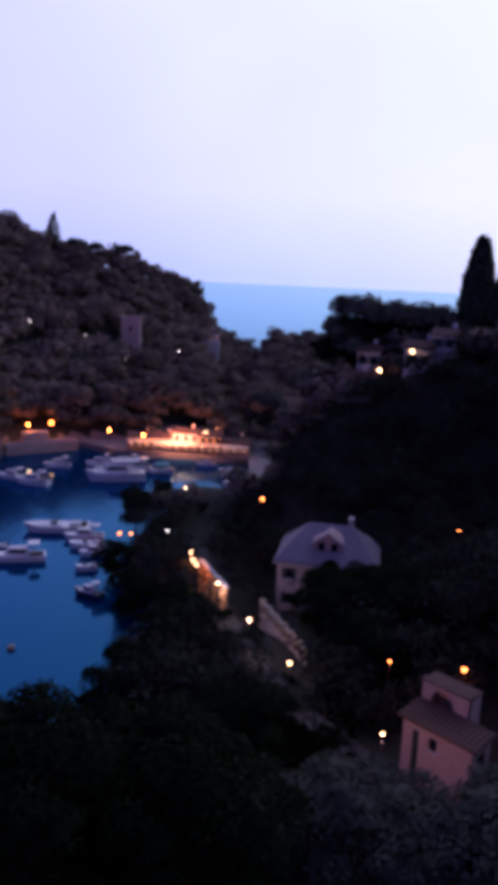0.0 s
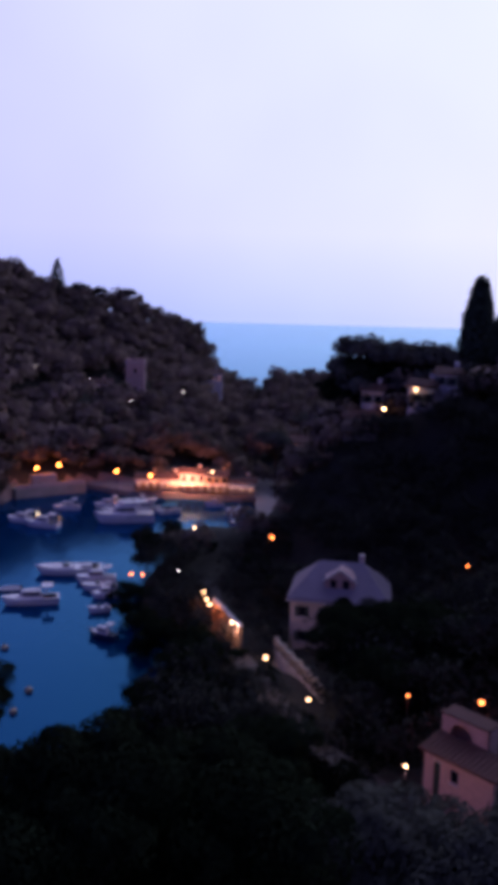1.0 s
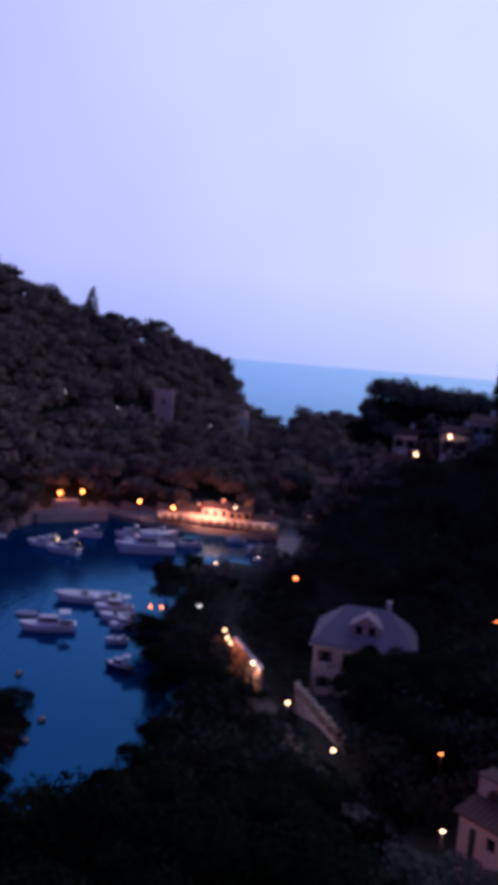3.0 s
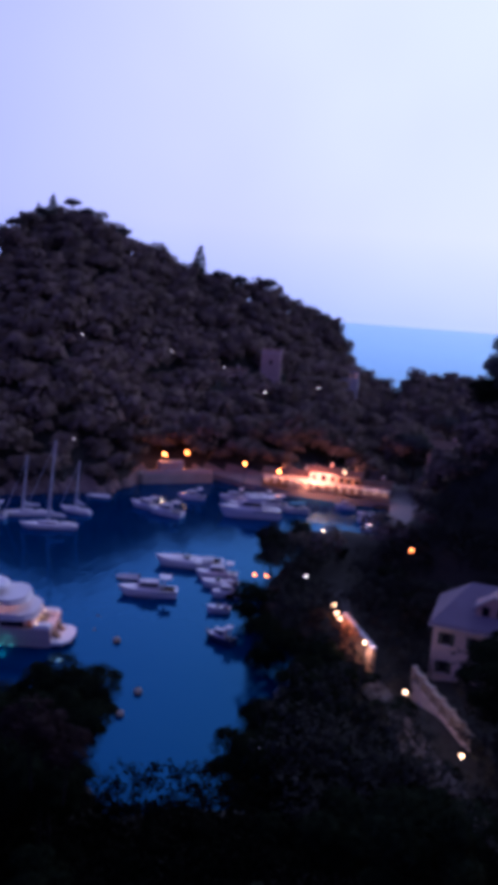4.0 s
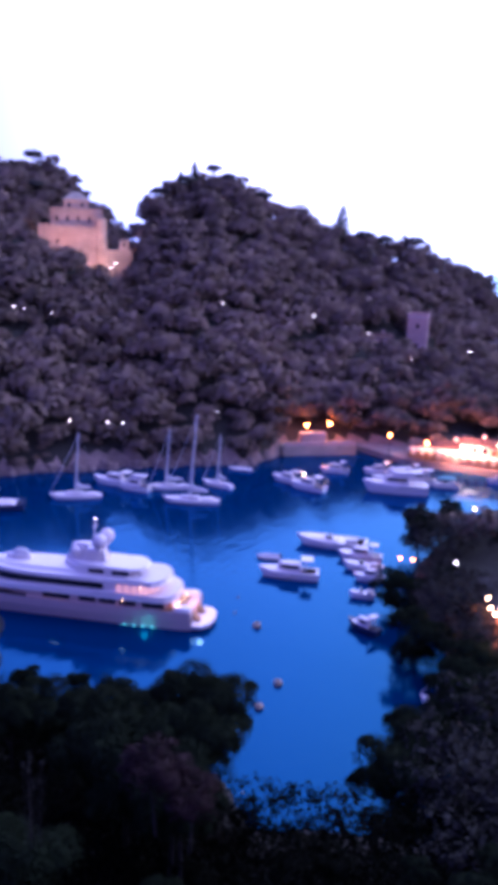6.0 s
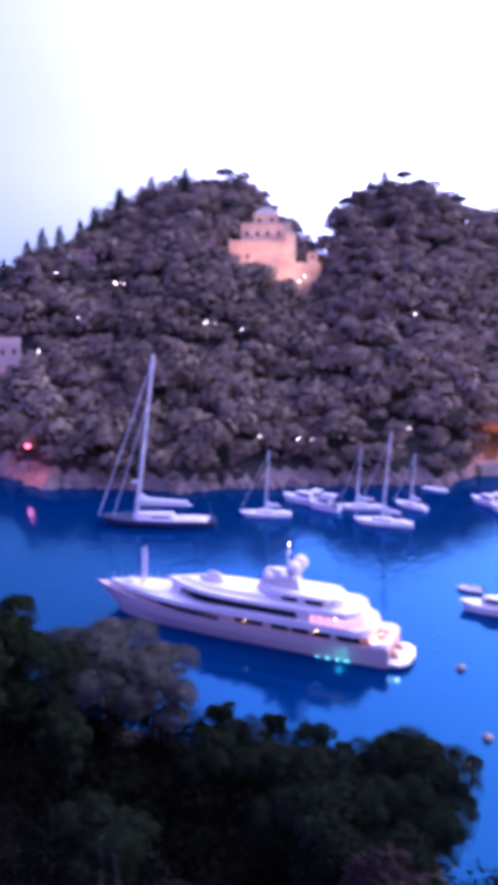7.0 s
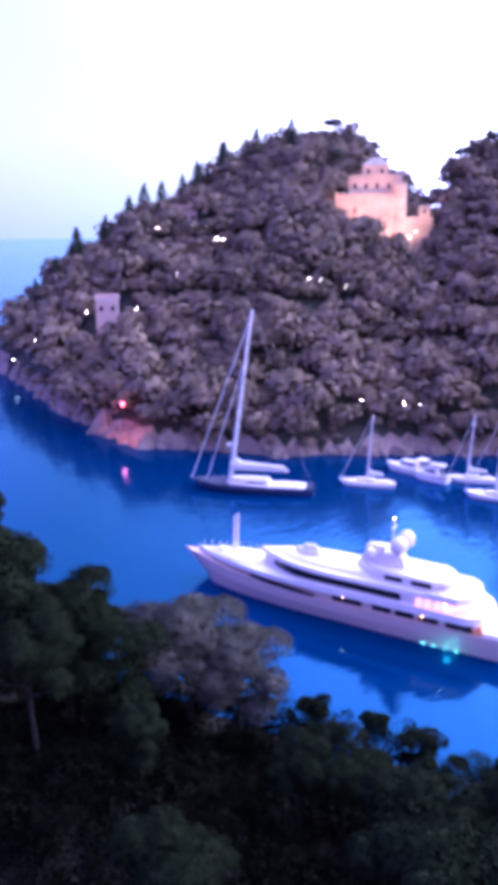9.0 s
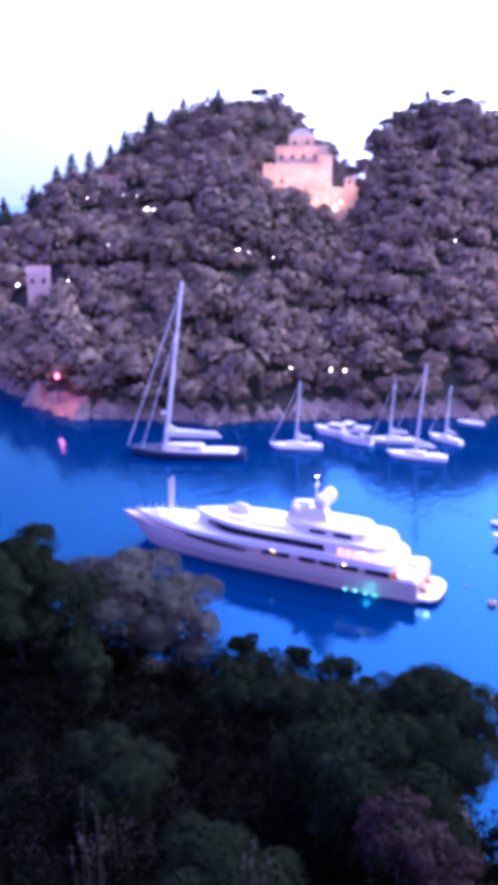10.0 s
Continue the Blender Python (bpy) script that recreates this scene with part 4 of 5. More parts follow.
def motor_boat(a, b, label, cabin=True, arch=True, mat=None, tall=1.0, category="motorboat"):
    L = math.hypot(b[0] - a[0], b[1] - a[1])
    y = thing("motorboat", pose((a[0] + b[0]) / 2, (a[1] + b[1]) / 2, 0, 0, 0, facing(a, b)), label, category)
    B, F = L * 0.30 + 0.3, (0.55 + L * 0.055) * tall
    part("hull", hull_mesh(L, B, F, 0.3, 0.9, 0.35, 0.4, 14, 0.45), mat or M_WHITE, y)
    part("foredeck", prism(bmesh.new(), house_outline(-L * 0.1, L * 0.42, B * 0.38, 0.8), F * 0.95, F * 1.18, 0.9, L * 0.1), M_WHITE, y)
    part("cockpit_sole", slab(-L * 0.45, -B * 0.36, F * 0.9, -L * 0.1, B * 0.36, F * 0.98), M_TEAK, y)
    if cabin:
        h = 0.07 * L + 0.55 * tall
        c = part("cabin", prism(bmesh.new(), house_outline(-L * 0.22, L * 0.2, B * 0.33, 0.55), F, F + h, 0.8, -L * 0.04), M_CABIN, y)
        part("windscreen", prism(bmesh.new(), house_outline(-L * 0.18, L * 0.175, B * 0.325, 0.55), F + h * 0.42, F + h * 0.78, 0.885, -L * 0.04), M_TINT, c)
        if tall > 1.1:
            part("flybridge", prism(bmesh.new(), house_outline(-L * 0.26, L * 0.08, B * 0.3, 0.5), F + h, F + h + 0.8, 0.9, -L * 0.08), M_WHITE, c)
    else:
        part("windscreen", prism(bmesh.new(), house_outline(-L * 0.02, L * 0.1, B * 0.3, 0.8), F * 1.1, F * 1.1 + 0.5, 0.7), M_TINT, y)
        part("seat", box(bmesh.new(), -L * 0.36, -B * 0.3, F * 0.95, -L * 0.2, B * 0.3, F * 0.95 + 0.45, 0.08), M_SAIL, y)
    if arch:
        ar = bmesh.new()
        top = F + 0.07 * L + 1.15 * tall
        for s in (-1, 1):
            rod(ar, (-L * 0.26, s * B * 0.4, F), (-L * 0.30, s * B * 0.33, top), 0.09)
        box(ar, -L * 0.40, -B * 0.36, top - 0.05, -L * 0.2, B * 0.36, top + 0.1, 0.03)
        part("radar_arch", ar, M_WHITE, y)
    part("rub_rail", prism(bmesh.new(), house_outline(-L * 0.49, L * 0.4, B * 0.5, 0.5), F * 0.78, F * 0.86, 1.0), M_NAVY, y)
    return y


def dinghy(a, b, label):
    L = math.hypot(b[0] - a[0], b[1] - a[1])
    y = thing("dinghy", pose((a[0] + b[0]) / 2, (a[1] + b[1]) / 2, 0, 0, 0, facing(a, b)), label, "dinghy")
    bm = bmesh.new()
    path = [(-L * 0.5, -L * 0.2), (L * 0.15, -L * 0.2), (L * 0.4, -L * 0.1), (L * 0.5, 0), (L * 0.4, L * 0.1), (L * 0.15, L * 0.2), (-L * 0.5, L * 0.2)]
    for p, q in zip(path, path[1:]):
        rod(bm, (*p, 0.3), (*q, 0.3), 0.24)
        ball(bm, (*q, 0.3), 0.24, 1)
    part("tube", bm, M_SAIL, y)
    part("floor", slab(-L * 0.48, -L * 0.18, 0.1, L * 0.3, L * 0.18, 0.2), M_CABIN, y)
    part("outboard_motor", box(bmesh.new(), -L * 0.58, -0.15, 0.2, -L * 0.48, 0.15, 0.9, 0.05), M_IRON, y)
    return y


superyacht()
sail_yacht((-95.8, 120.6), (-114.3, 109.2), 29.4, M_NAVY, "large navy-hulled sloop with bare tall mast, at anchor", 0.17, 0.14, True)
sail_yacht((-87.8, 132.8), (-96.0, 127.6), 11.8, M_WHITE, "white sailing yacht with bare mast at its mooring", 0.0, 0.06)
sail_yacht((-75.9, 146.4), (-83.3, 142.2), 11.2, M_WHITE, "white sailing yacht moored below the woods", 0.1, 0.06)
sail_yacht((-67.0, 140.5), (-77.0, 136.8), 16.0, M_WHITE, "white sloop with a tall mast at its mooring", 0.02, 0.07)
sail_yacht((-68.9, 150.4), (-76.0, 151.2), 10.0, M_WHITE, "small white sailing yacht near the wooded shore", 0.0, 0.06)
motor_boat((-86.2, 142.0), (-95.6, 141.4), "white motor cruiser moored below the woods")
motor_boat((-82.0, 140.6), (-88.9, 140.0), "white flybridge cruiser moored among sailing boats", tall=1.25)
dinghy((-71.0, 165.4), (-76.3, 164.5), "pale inflatable tender near the shore")
motor_boat((-58.0, 160.5), (-65.0, 162.2), "white open motorboat at its mooring")
motor_boat((-52.0, 157.8), (-60.0, 159.0), "white motor cruiser in the harbour", tall=1.1)
motor_boat((-52.2, 174.5), (-58.3, 173.0), "white motorboat beside the stone quay")
motor_boat((-33.6, 167.5), (-46.0, 163.5), "large white motor cruiser at the harbour head", tall=1.45)
motor_boat((-38.5, 172.5), (-46.0, 170.0), "white flybridge boat at the harbour head", tall=1.35)
motor_boat((-33.5, 175.5), (-40.5, 173.5), "white cruiser berthed near the quay", tall=1.2)
motor_boat((-43.5, 178.0), (-49.5, 176.5), "white motorboat berthed near the quay", tall=1.1)
motor_boat((-37.5, 180.5), (-43.5, 179.0), "small white motorboat berthed at the quay")
motor_boat((-35.7, 130.7), (-47.1, 128.4), "long low white motorboat at its mooring", cabin=False, arch=False)
motor_boat((-32.2, 126.6), (-39.0, 125.2), "white motorboat moored beside the shore")
motor_boat((-31.0, 122.4), (-37.0, 121.6), "white open boat moored beside the shore", cabin=False, arch=False)
motor_boat((-29.8, 119.2), (-34.2, 117.8), "small white boat moored beside the shore", arch=False)
motor_boat((-29.6, 112.6), (-33.0, 111.6), "small white open boat under the trees", cabin=False, arch=False)
motor_boat((-38.7, 115.6), (-47.2, 113.0), "white cuddy cruiser with radar arch at anchor")
motor_boat((-26.2, 101.8), (-30.6, 103.4), "dark-hulled boat moored under the trees", mat=M_NAVY)
motor_boat((-13.9, 77.0), (-18.9, 78.0), "small white boat in the shade of the trees", cabin=False, arch=False)
dinghy((-46.5, 120.0), (-49.8, 119.0), "pale inflatable tender at anchor")
sail_yacht((-14.2, 87.6), (-18.4, 89.2), 3.4, M_WHITE, "small white dayboat with a short mast in shade", 0.1, 0.02)
motor_boat((-14.5, 179.5), (-18.5, 177.0), "small white launch moored in the inner basin", cabin=False, arch=False)
motor_boat((-13.6, 174.0), (-18.0, 172.4), "white cabin boat moored in the inner basin", tall=0.9, arch=False)
motor_boat((-12.8, 167.4), (-16.6, 165.6), "small pale open boat moored near the slipway", cabin=False, arch=False)
motor_boat((-19.6, 183.6), (-24.0, 182.4), "white day boat moored below the lit quay", arch=False)
canopy_boat = motor_boat((-28.6, 175.2), (-34.0, 172.8), "white launch with a teal canopy", cabin=False, arch=False)
part("canopy", prism(bmesh.new(), house_outline(-2.2, 1.6, 1.0, 0.3), 2.0, 2.25, 0.85), M_TEAL, canopy_boat, "teal canvas canopy")


def mooring_buoy(x, y, r):
    b = thing("mooring_buoy", pose(x, y, 0), "weathered round mooring buoy on the water", "buoy", "mooring buoys")
    part("float", ball(bmesh.new(), (0, 0, r * 0.35), r, 3, 0.85), M_BUOY, b)
    part("ring", rod(bmesh.new(), (0, 0, r * 1.1), (0, 0, r * 1.6), r * 0.14), M_IRON, b)


for x, y, r in ((-40.5, 97.2, 0.52), (-33.0, 85.6, 0.5), (-33.0, 80.4, 0.48), (-44.6, 99.5, 0.16), (-46.2, 104, 0.16), (-29.0, 67.5, 0.14)):
    mooring_buoy(x, y, r)

# ---- buildings ----
def gable_roof(bm, w, d, z, rise, over=0.45, hip=False):
    x, y = w / 2 + over, d / 2 + over
    r = (w / 2 - (d / 2) * 0.75) if hip else x
    v = [bm.verts.new(p) for p in ((-x, -y, z), (x, -y, z), (x, y, z), (-x, y, z), (-x, -y, z + 0.18), (x, -y, z + 0.18), (x, y, z + 0.18), (-x, y, z + 0.18), (-r, 0, z + rise), (r, 0, z + rise))]
    for f in ((3, 2, 1, 0), (0, 1, 5, 4), (1, 2, 6, 5), (2, 3, 7, 6), (3, 0, 4, 7), (4, 5, 9, 8), (6, 7, 8, 9), (5, 6, 9), (7, 4, 8)):
        bm.faces.new([v[i] for i in f])
    return bm


def house(at, w, d, h, wall, roof, label, rise=1.8, hip=False, cols=3, rows=2, lit=(), chimney=True, name="house", win=(0.9, 1.4), deep=3.0, shutters=True, flat=False):
    """A rendered house whose front faces -y; each window is a recessed pane with shutters and sill. lit: windows that glow."""
    H = thing(name, at, label, "house")
    bm = bmesh.new()
    box(bm, -w / 2, -d / 2 + 0.25, -deep, w / 2, d / 2, h)
    body = part("wall", bm, wall, H)
    # front skin with real openings, laid out as piers and bands round each window
    ww, wh = win
    xs = [-w / 2 + (i + 0.5) * w / cols for i in range(cols)]
    zs = [h * (j + 0.5) / rows - wh * 0.45 for j in range(rows)]
    edges = [-w / 2] + [e for x in xs for e in (x - ww / 2, x + ww / 2)] + [w / 2]
    for i in range(0, len(edges), 2):
        part("wall_pier", slab(edges[i], -d / 2, -deep, edges[i + 1], -d / 2 + 0.25, h), wall, H)
    for x in xs:
        z0 = -deep
        for z in zs + [h]:
            part("wall_panel", slab(x - ww / 2, -d / 2, z0, x + ww / 2, -d / 2 + 0.25, z), wall, H)
            z0 = z + wh
    for i, x in enumerate(xs):
        for j, z in enumerate(zs):
            glass = G_ROOM if (i, j) in lit else M_TINT
            wdw = part("window", slab(x - ww / 2, -d / 2 + 0.16, z, x + ww / 2, -d / 2 + 0.22, z + wh), glass, H)
            part("sill", slab(x - ww / 2 - 0.12, -d / 2 - 0.1, z - 0.1, x + ww / 2 + 0.12, -d / 2 + 0.16, z), M_PALE, wdw)
            if shutters:
                for s in (-1, 1):
                    part("shutter", slab(x + s * (ww * 0.75) - ww * 0.23, -d / 2 - 0.05, z, x + s * (ww * 0.75) + ww * 0.23, -d / 2 - 0.004, z + wh), M_SHUTTER, wdw)
    for s in (-1, 1):
        for j, z in enumerate(zs):
            wdw = part("side_window", slab(s * w / 2 - 0.03, -ww / 2, z, s * w / 2 + 0.03, ww / 2, z + wh), M_TINT, H)
            part("sill", slab(s * w / 2 - 0.1, -ww / 2 - 0.1, z - 0.1, s * w / 2 + 0.1, ww / 2 + 0.1, z - 0.004), M_PALE, wdw)
    if flat:
        bm = slab(-w / 2 - 0.15, -d / 2 - 0.15, h, w / 2 + 0.15, d / 2 + 0.15, h + 0.25)
        for s in (-1, 1):
            box(bm, -w / 2 - 0.15, s * (d / 2) - 0.15, h + 0.25, w / 2 + 0.15, s * (d / 2) + 0.15, h + 0.9)
            box(bm, s * (w / 2) - 0.15, -d / 2 + 0.15, h + 0.25, s * (w / 2) + 0.15, d / 2 - 0.15, h + 0.9)
        part("parapet", bm, wall, H)
    else:
        rf = part("roof", gable_roof(bmesh.new(), w, d, h, rise, hip=hip), roof, H)
        if chimney:
            part("chimney", box(bmesh.new(), w * 0.18, 0.3, h + rise * 0.3, w * 0.18 + 0.7, 1.0, h + rise + 0.9, 0.04), wall, rf)
    part("cornice", slab(-w / 2 - 0.12, -d / 2 - 0.12, h - 0.3, w / 2 + 0.12, -d / 2 - 0.004, h - 0.05), M_PALE, H)
    return H


def castle():
    c = thing("castle", pose(-166.4, 231.7, 41.0, 0, 0, 35.7), "old stone castle on the headland, floodlit warm", "castle")
    part("curtain_wall", prism(bmesh.new(), [(-11, 0), (8, -0.4), (9, 11), (-10.5, 11)], -9, 12.2, 0.96, 0, 5), M_STONE, c)
    for k in range(9):
        part("merlon", box(bmesh.new(), -10.4 + k * 1.9, 0.35, 12.1, -9.3 + k * 1.9, 0.95, 13.0, 0.05), M_STONE, c)
    part("string_course", slab(-10.75, -0.02, 10.7, 7.4, 0.35, 11.0), M_STONE, c)
    turret = part("corner_tower", prism(bmesh.new(), [(9.2 + 2.3 * math.cos(a), 1.2 + 2.3 * math.sin(a)) for a in np.linspace(0, 2 * math.pi, 16, endpoint=False)], -9, 14.6, 0.92, 9.2, 1.2), M_STONE, c)
    for k in range(8):
        a = k * math.pi / 4
        part("merlon", slab(-0.4, -0.3, 0, 0.4, 0.3, 0.8), M_STONE, turret, at=pose(9.2 + 1.75 * math.cos(a), 1.2 + 1.75 * math.sin(a), 14.6, 0, 0, math.degrees(a) + 90))
    upper = part("upper_storey", prism(bmesh.new(), [(-6.8, 2.6), (10.2, 2.4), (10.2, 10), (-6.8, 10)], 12, 18.2, 0.97, 1.5, 6), M_STONE, c)
    part("cornice", slab(-6.9, 2.35, 17.6, 10.2, 2.65, 18.0), M_STONE, upper)
    keep = part("keep", slab(-2.4, 3.4, 17.5, 5.6, 9.4, 20.8), M_STONE, c)
    rf = bmesh.new()
    v = [rf.verts.new(p) for p in ((-2.9, 2.9, 20.8), (6.1, 2.9, 20.8), (6.1, 9.9, 20.8), (-2.9, 9.9, 20.8), (0.4, 6.4, 23.4), (2.8, 6.4, 23.4))]
    for f in ((3, 2, 1, 0), (0, 1, 5, 4), (1, 2, 5), (2, 3, 4, 5), (3, 0, 4)):
        rf.faces.new([v[i] for i in f])
    part("keep_roof", rf, M_STONE, c)
    for x, z in ((-8.2, 6.4), (-4.4, 6.4), (-0.4, 6.4), (3.6, 6.4), (-6.0, 1.8), (1.6, 1.8)):
        part("window", slab(x - 0.5, -0.06 + 0.012 * z, z, x + 0.5, 0.6, z + 1.6), M_TINT, c)
    for x in (-4.6, -1.2, 2.2, 5.8):
        part("window", slab(x - 0.45, 2.46, 13.9, x + 0.45, 3.0, 15.5), M_TINT, upper)
    for x in (-0.6, 3.6):
        part("window", slab(x - 0.4, 3.34, 18.5, x + 0.4, 3.6, 19.7), M_TINT, keep)
    part("lower_terrace", prism(bmesh.new(), [(10, 2), (20, 3), (20, 10), (10, 10)], -8, 5.5, 0.96, 15, 5), M_STONE, c)
    ruin = part("gatehouse", slab(15.5, 4, 5, 18.8, 8, 8.8), M_STONE, c)
    part("window", slab(16.7, 3.94, 6.4, 17.4, 4.3, 7.6), M_TINT, ruin)


castle()
villa = house(pose(4.7, 98.2, 3.6, 0, 0, -6), 12.2, 9.0, 6.6, M_CREAM, M_SLATE, "cream villa with a grey slate hipped roof", 4.0, True, 4, 2)
bm = bmesh.new()
v = [bm.verts.new(p) for p in ((-1.9, -3.3, 7.6), (1.9, -3.3, 7.6), (1.9, 0.4, 9.7), (-1.9, 0.4, 9.7), (-1.9, -3.3, 9.0), (1.9, -3.3, 9.0), (0, -3.3, 10.3), (0, 0.4, 10.3), (-1.9, 0.4, 9.72), (1.9, 0.4, 9.72))]
for f in ((0, 1, 5, 6, 4), (1, 2, 9, 5), (3, 0, 4, 8), (0, 3, 2, 1), (2, 3, 8, 7, 9), (4, 6, 7, 8), (6, 5, 9, 7)):
    bm.faces.new([v[i] for i in f])
dormer = part("dormer", bm, M_PINK, villa, "pinkish gabled dormer in the slate roof")
for x in (-0.8, 0.8):
    part("dormer_window", slab(x - 0.4, -3.36, 8.1, x + 0.4, -3.2, 9.1), M_TINT, dormer)
for s in (-1, 1):
    part("dormer_verge", rod(bmesh.new(), (s * 2.1, -3.4, 8.95), (0, -3.4, 10.45), 0.13, seg=6), M_PALE, dormer)
part("eaves", slab(-6.6, -5.0, 6.38, 6.6, -4.62, 6.58), M_PALE, villa)

house(pose(-57.5, 260, 17.5, 0, 0, 8), 6.2, 6.0, 12.0, M_PINK, M_TILE, "tall pink tower house among the trees", flat=True, cols=1, rows=2, name="tower_house", deep=9, shutters=False)
house(pose(-68.5, 252, 18.6, 0, 0, 12), 9.5, 6.0, 4.2, M_PINK, M_TILE, "low pink villa with a terrace in the woods", 1.4, cols=5, rows=1, deep=8)
house(pose(-38.5, 314, 18.5, 0, 0, 4), 9.0, 6.0, 4.0, M_PALE, M_TILE, "pale house at the end of the headland", 1.2, cols=4, rows=1, deep=9, lit=((2, 0), (3, 0)))
house(pose(-193, 150.5, 15.0, 0, 0, 50), 6.0, 6.0, 10.5, M_PINK, M_TILE, "tall pink house on the headland slope", flat=True, cols=2, rows=2, deep=8, lit=((0, 0),), shutters=False)
house(pose(-229, 211, 44.5, 0, 0, 45), 8.5, 6.0, 5.2, M_PINK, M_TILE, "pale pink house high on the headland", 1.8, cols=3, rows=1, deep=8)
house(pose(-0.5, 209, 3.5, 0, 0, 2), 8.4, 7.0, 9.0, M_PINK, M_TILE, "pink village house behind the harbour", 1.6, cols=3, rows=3)
house(pose(9.3, 139.9, 24.6, 0, 0, -6), 6.0, 5.0, 3.6, M_PALE, M_TILE, "pale village house on the slope", 1.4, cols=3, rows=1, deep=3)
house(pose(11.6, 143.5, 29.6, 0, 0, -6), 4.0, 4.0, 3.2, M_CREAM, M_TILE, "cream house among the slope trees", 1.2, cols=2, rows=1, deep=3)
house(pose(19.8, 137.2, 30.6, 0, 0, -20), 4.6, 4.5, 3.6, M_PALE, M_TILE, "white house beside the dark pines", 1.4, cols=2, rows=1, deep=3)
house(pose(23.9, 136.6, 34.0, 0, 0, -25), 3.8, 4.0, 2.6, M_PALE, M_TILE, "small white house on the upper slope", 1.2, cols=2, rows=1, deep=4)


def arch_building():
    """A low roadside house under a tiled roof, with an arched loggia rising behind its far end."""
    H = thing("arched_house", pose(7.87, 47.6, 17.4, 0, 0, -42.7), "pink roadside house with a tiled roof and arched loggia", "house")
    w, d = 5.1, 2.1
    edges = [(0, 0.75), (1.25, 2.0), (2.6, w)]
    for x0, x1 in edges:
        part("wall_pier", slab(x0, 0, -5.0, x1, 0.3, 0), M_PINK, H)
    part("lintel", slab(0.75, 0, -0.55, 1.25, 0.3, 0), M_PINK, H)
    part("lintel", slab(2.0, 0, -0.6, 2.6, 0.3, 0), M_PINK, H)
    part("spandrel", slab(2.0, 0, -5.0, 2.6, 0.3, -1.5), M_PINK, H)
    door = part("door", slab(0.75, 0.14, -5.0, 1.25, 0.2, -0.55), M_SHUTTER, H)
    part("door_head", slab(0.7, -0.03, -0.55, 1.3, -0.003, -0.45), M_PALE, door)
    wdw = part("window", slab(2.0, 0.14, -1.5, 2.6, 0.2, -0.6), M_TINT, H)
    part("sill", slab(1.92, -0.1, -1.58, 2.68, 0.12, -1.503), M_PALE, wdw)
    part("body", slab(0.02, 0.32, -5.0, w - 0.32, d, -0.02), M_PINK, H)
    for y0, y1 in ((0.302, 0.6), (1.6, d)):
        part("end_wall", slab(w - 0.3, y0, -5.0, w, y1, 0), M_PINK, H)
    part("end_lintel", slab(w - 0.3, 0.6, -0.7, w, 1.6, 0), M_PINK, H)
    part("garage_door", slab(w - 0.22, 0.6, -5.0, w - 0.16, 1.6, -0.7), M_SHUTTER, H)
    rf = bmesh.new()
    v = [rf.verts.new(p) for p in ((-0.3, -0.35, 0.0), (w + 0.4, -0.35, 0.0), (w + 0.4, d, 0.32), (-0.3, d, 0.32), (-0.3, -0.35, 0.14), (w + 0.4, -0.35, 0.14), (w + 0.4, d, 0.46), (-0.3, d, 0.46))]
    for f in ((3, 2, 1, 0), (4, 5, 6, 7), (0, 1, 5, 4), (1, 2, 6, 5), (2, 3, 7, 6), (3, 0, 4, 7)):
        rf.faces.new([v[i] for i in f])
    roof = part("roof", rf, M_TILE, H)
    for k in range(16):
        x = -0.15 + k * (w + 0.4) / 15
        part("tile", rod(bmesh.new(), (x, -0.38, 0.15), (x, d - 0.02, 0.47), 0.07, seg=6), M_TILE, roof)
    # loggia: an arched screen wall with a shaded porch behind it
    lg = bmesh.new()
    cx, r, z0, zs, top, n = 1.35, 0.85, -0.2, 0.55, 1.75, 12
    arc = [(cx - r, z0)] + [(cx + r * math.cos(math.pi - math.pi * i / n), zs + r * math.sin(math.pi * i / n)) for i in range(n + 1)] + [(cx + r, z0)]
    for yy in (2.2, 2.55):
        va = [lg.verts.new((x, yy, z)) for x, z in arc]
        vo = [lg.verts.new((x, yy, z)) for x, z in ((-0.2, z0), (-0.2, top), (3.3, top), (3.3, z0))]
        k = len(va) // 2
        lg.faces.new([vo[0], vo[1]] + va[:k + 1][::-1])
        lg.faces.new([vo[1], vo[2], va[k]])
        lg.faces.new([vo[2], vo[3]] + va[k:][::-1])
    for i in range(len(arc) - 1):
        a, b = arc[i], arc[i + 1]
        lg.faces.new([lg.verts.new(p) for p in ((a[0], 2.2, a[1]), (b[0], 2.2, b[1]), (b[0], 2.55, b[1]), (a[0], 2.55, a[1]))])
    screen = part("loggia_wall", lg, M_PINK, H, "pink screen wall with a round arch")
    part("coping", slab(-0.3, 2.1, top, 3.4, 2.65, top + 0.1), M_TILE, screen)
    part("loggia_roof", slab(-0.25, 2.66, top - 0.1, 3.35, 3.8, top + 0.02), M_TILE, H)
    part("loggia_back", slab(-0.2, 3.45, -5.0, 3.3, 3.7, top - 0.1), M_PINK, H)
    for x in (-0.2, 3.05):
        part("loggia_side", slab(x, 2.56, -5.0, x + 0.25, 3.44, top - 0.1), M_PINK, H)


arch_building()


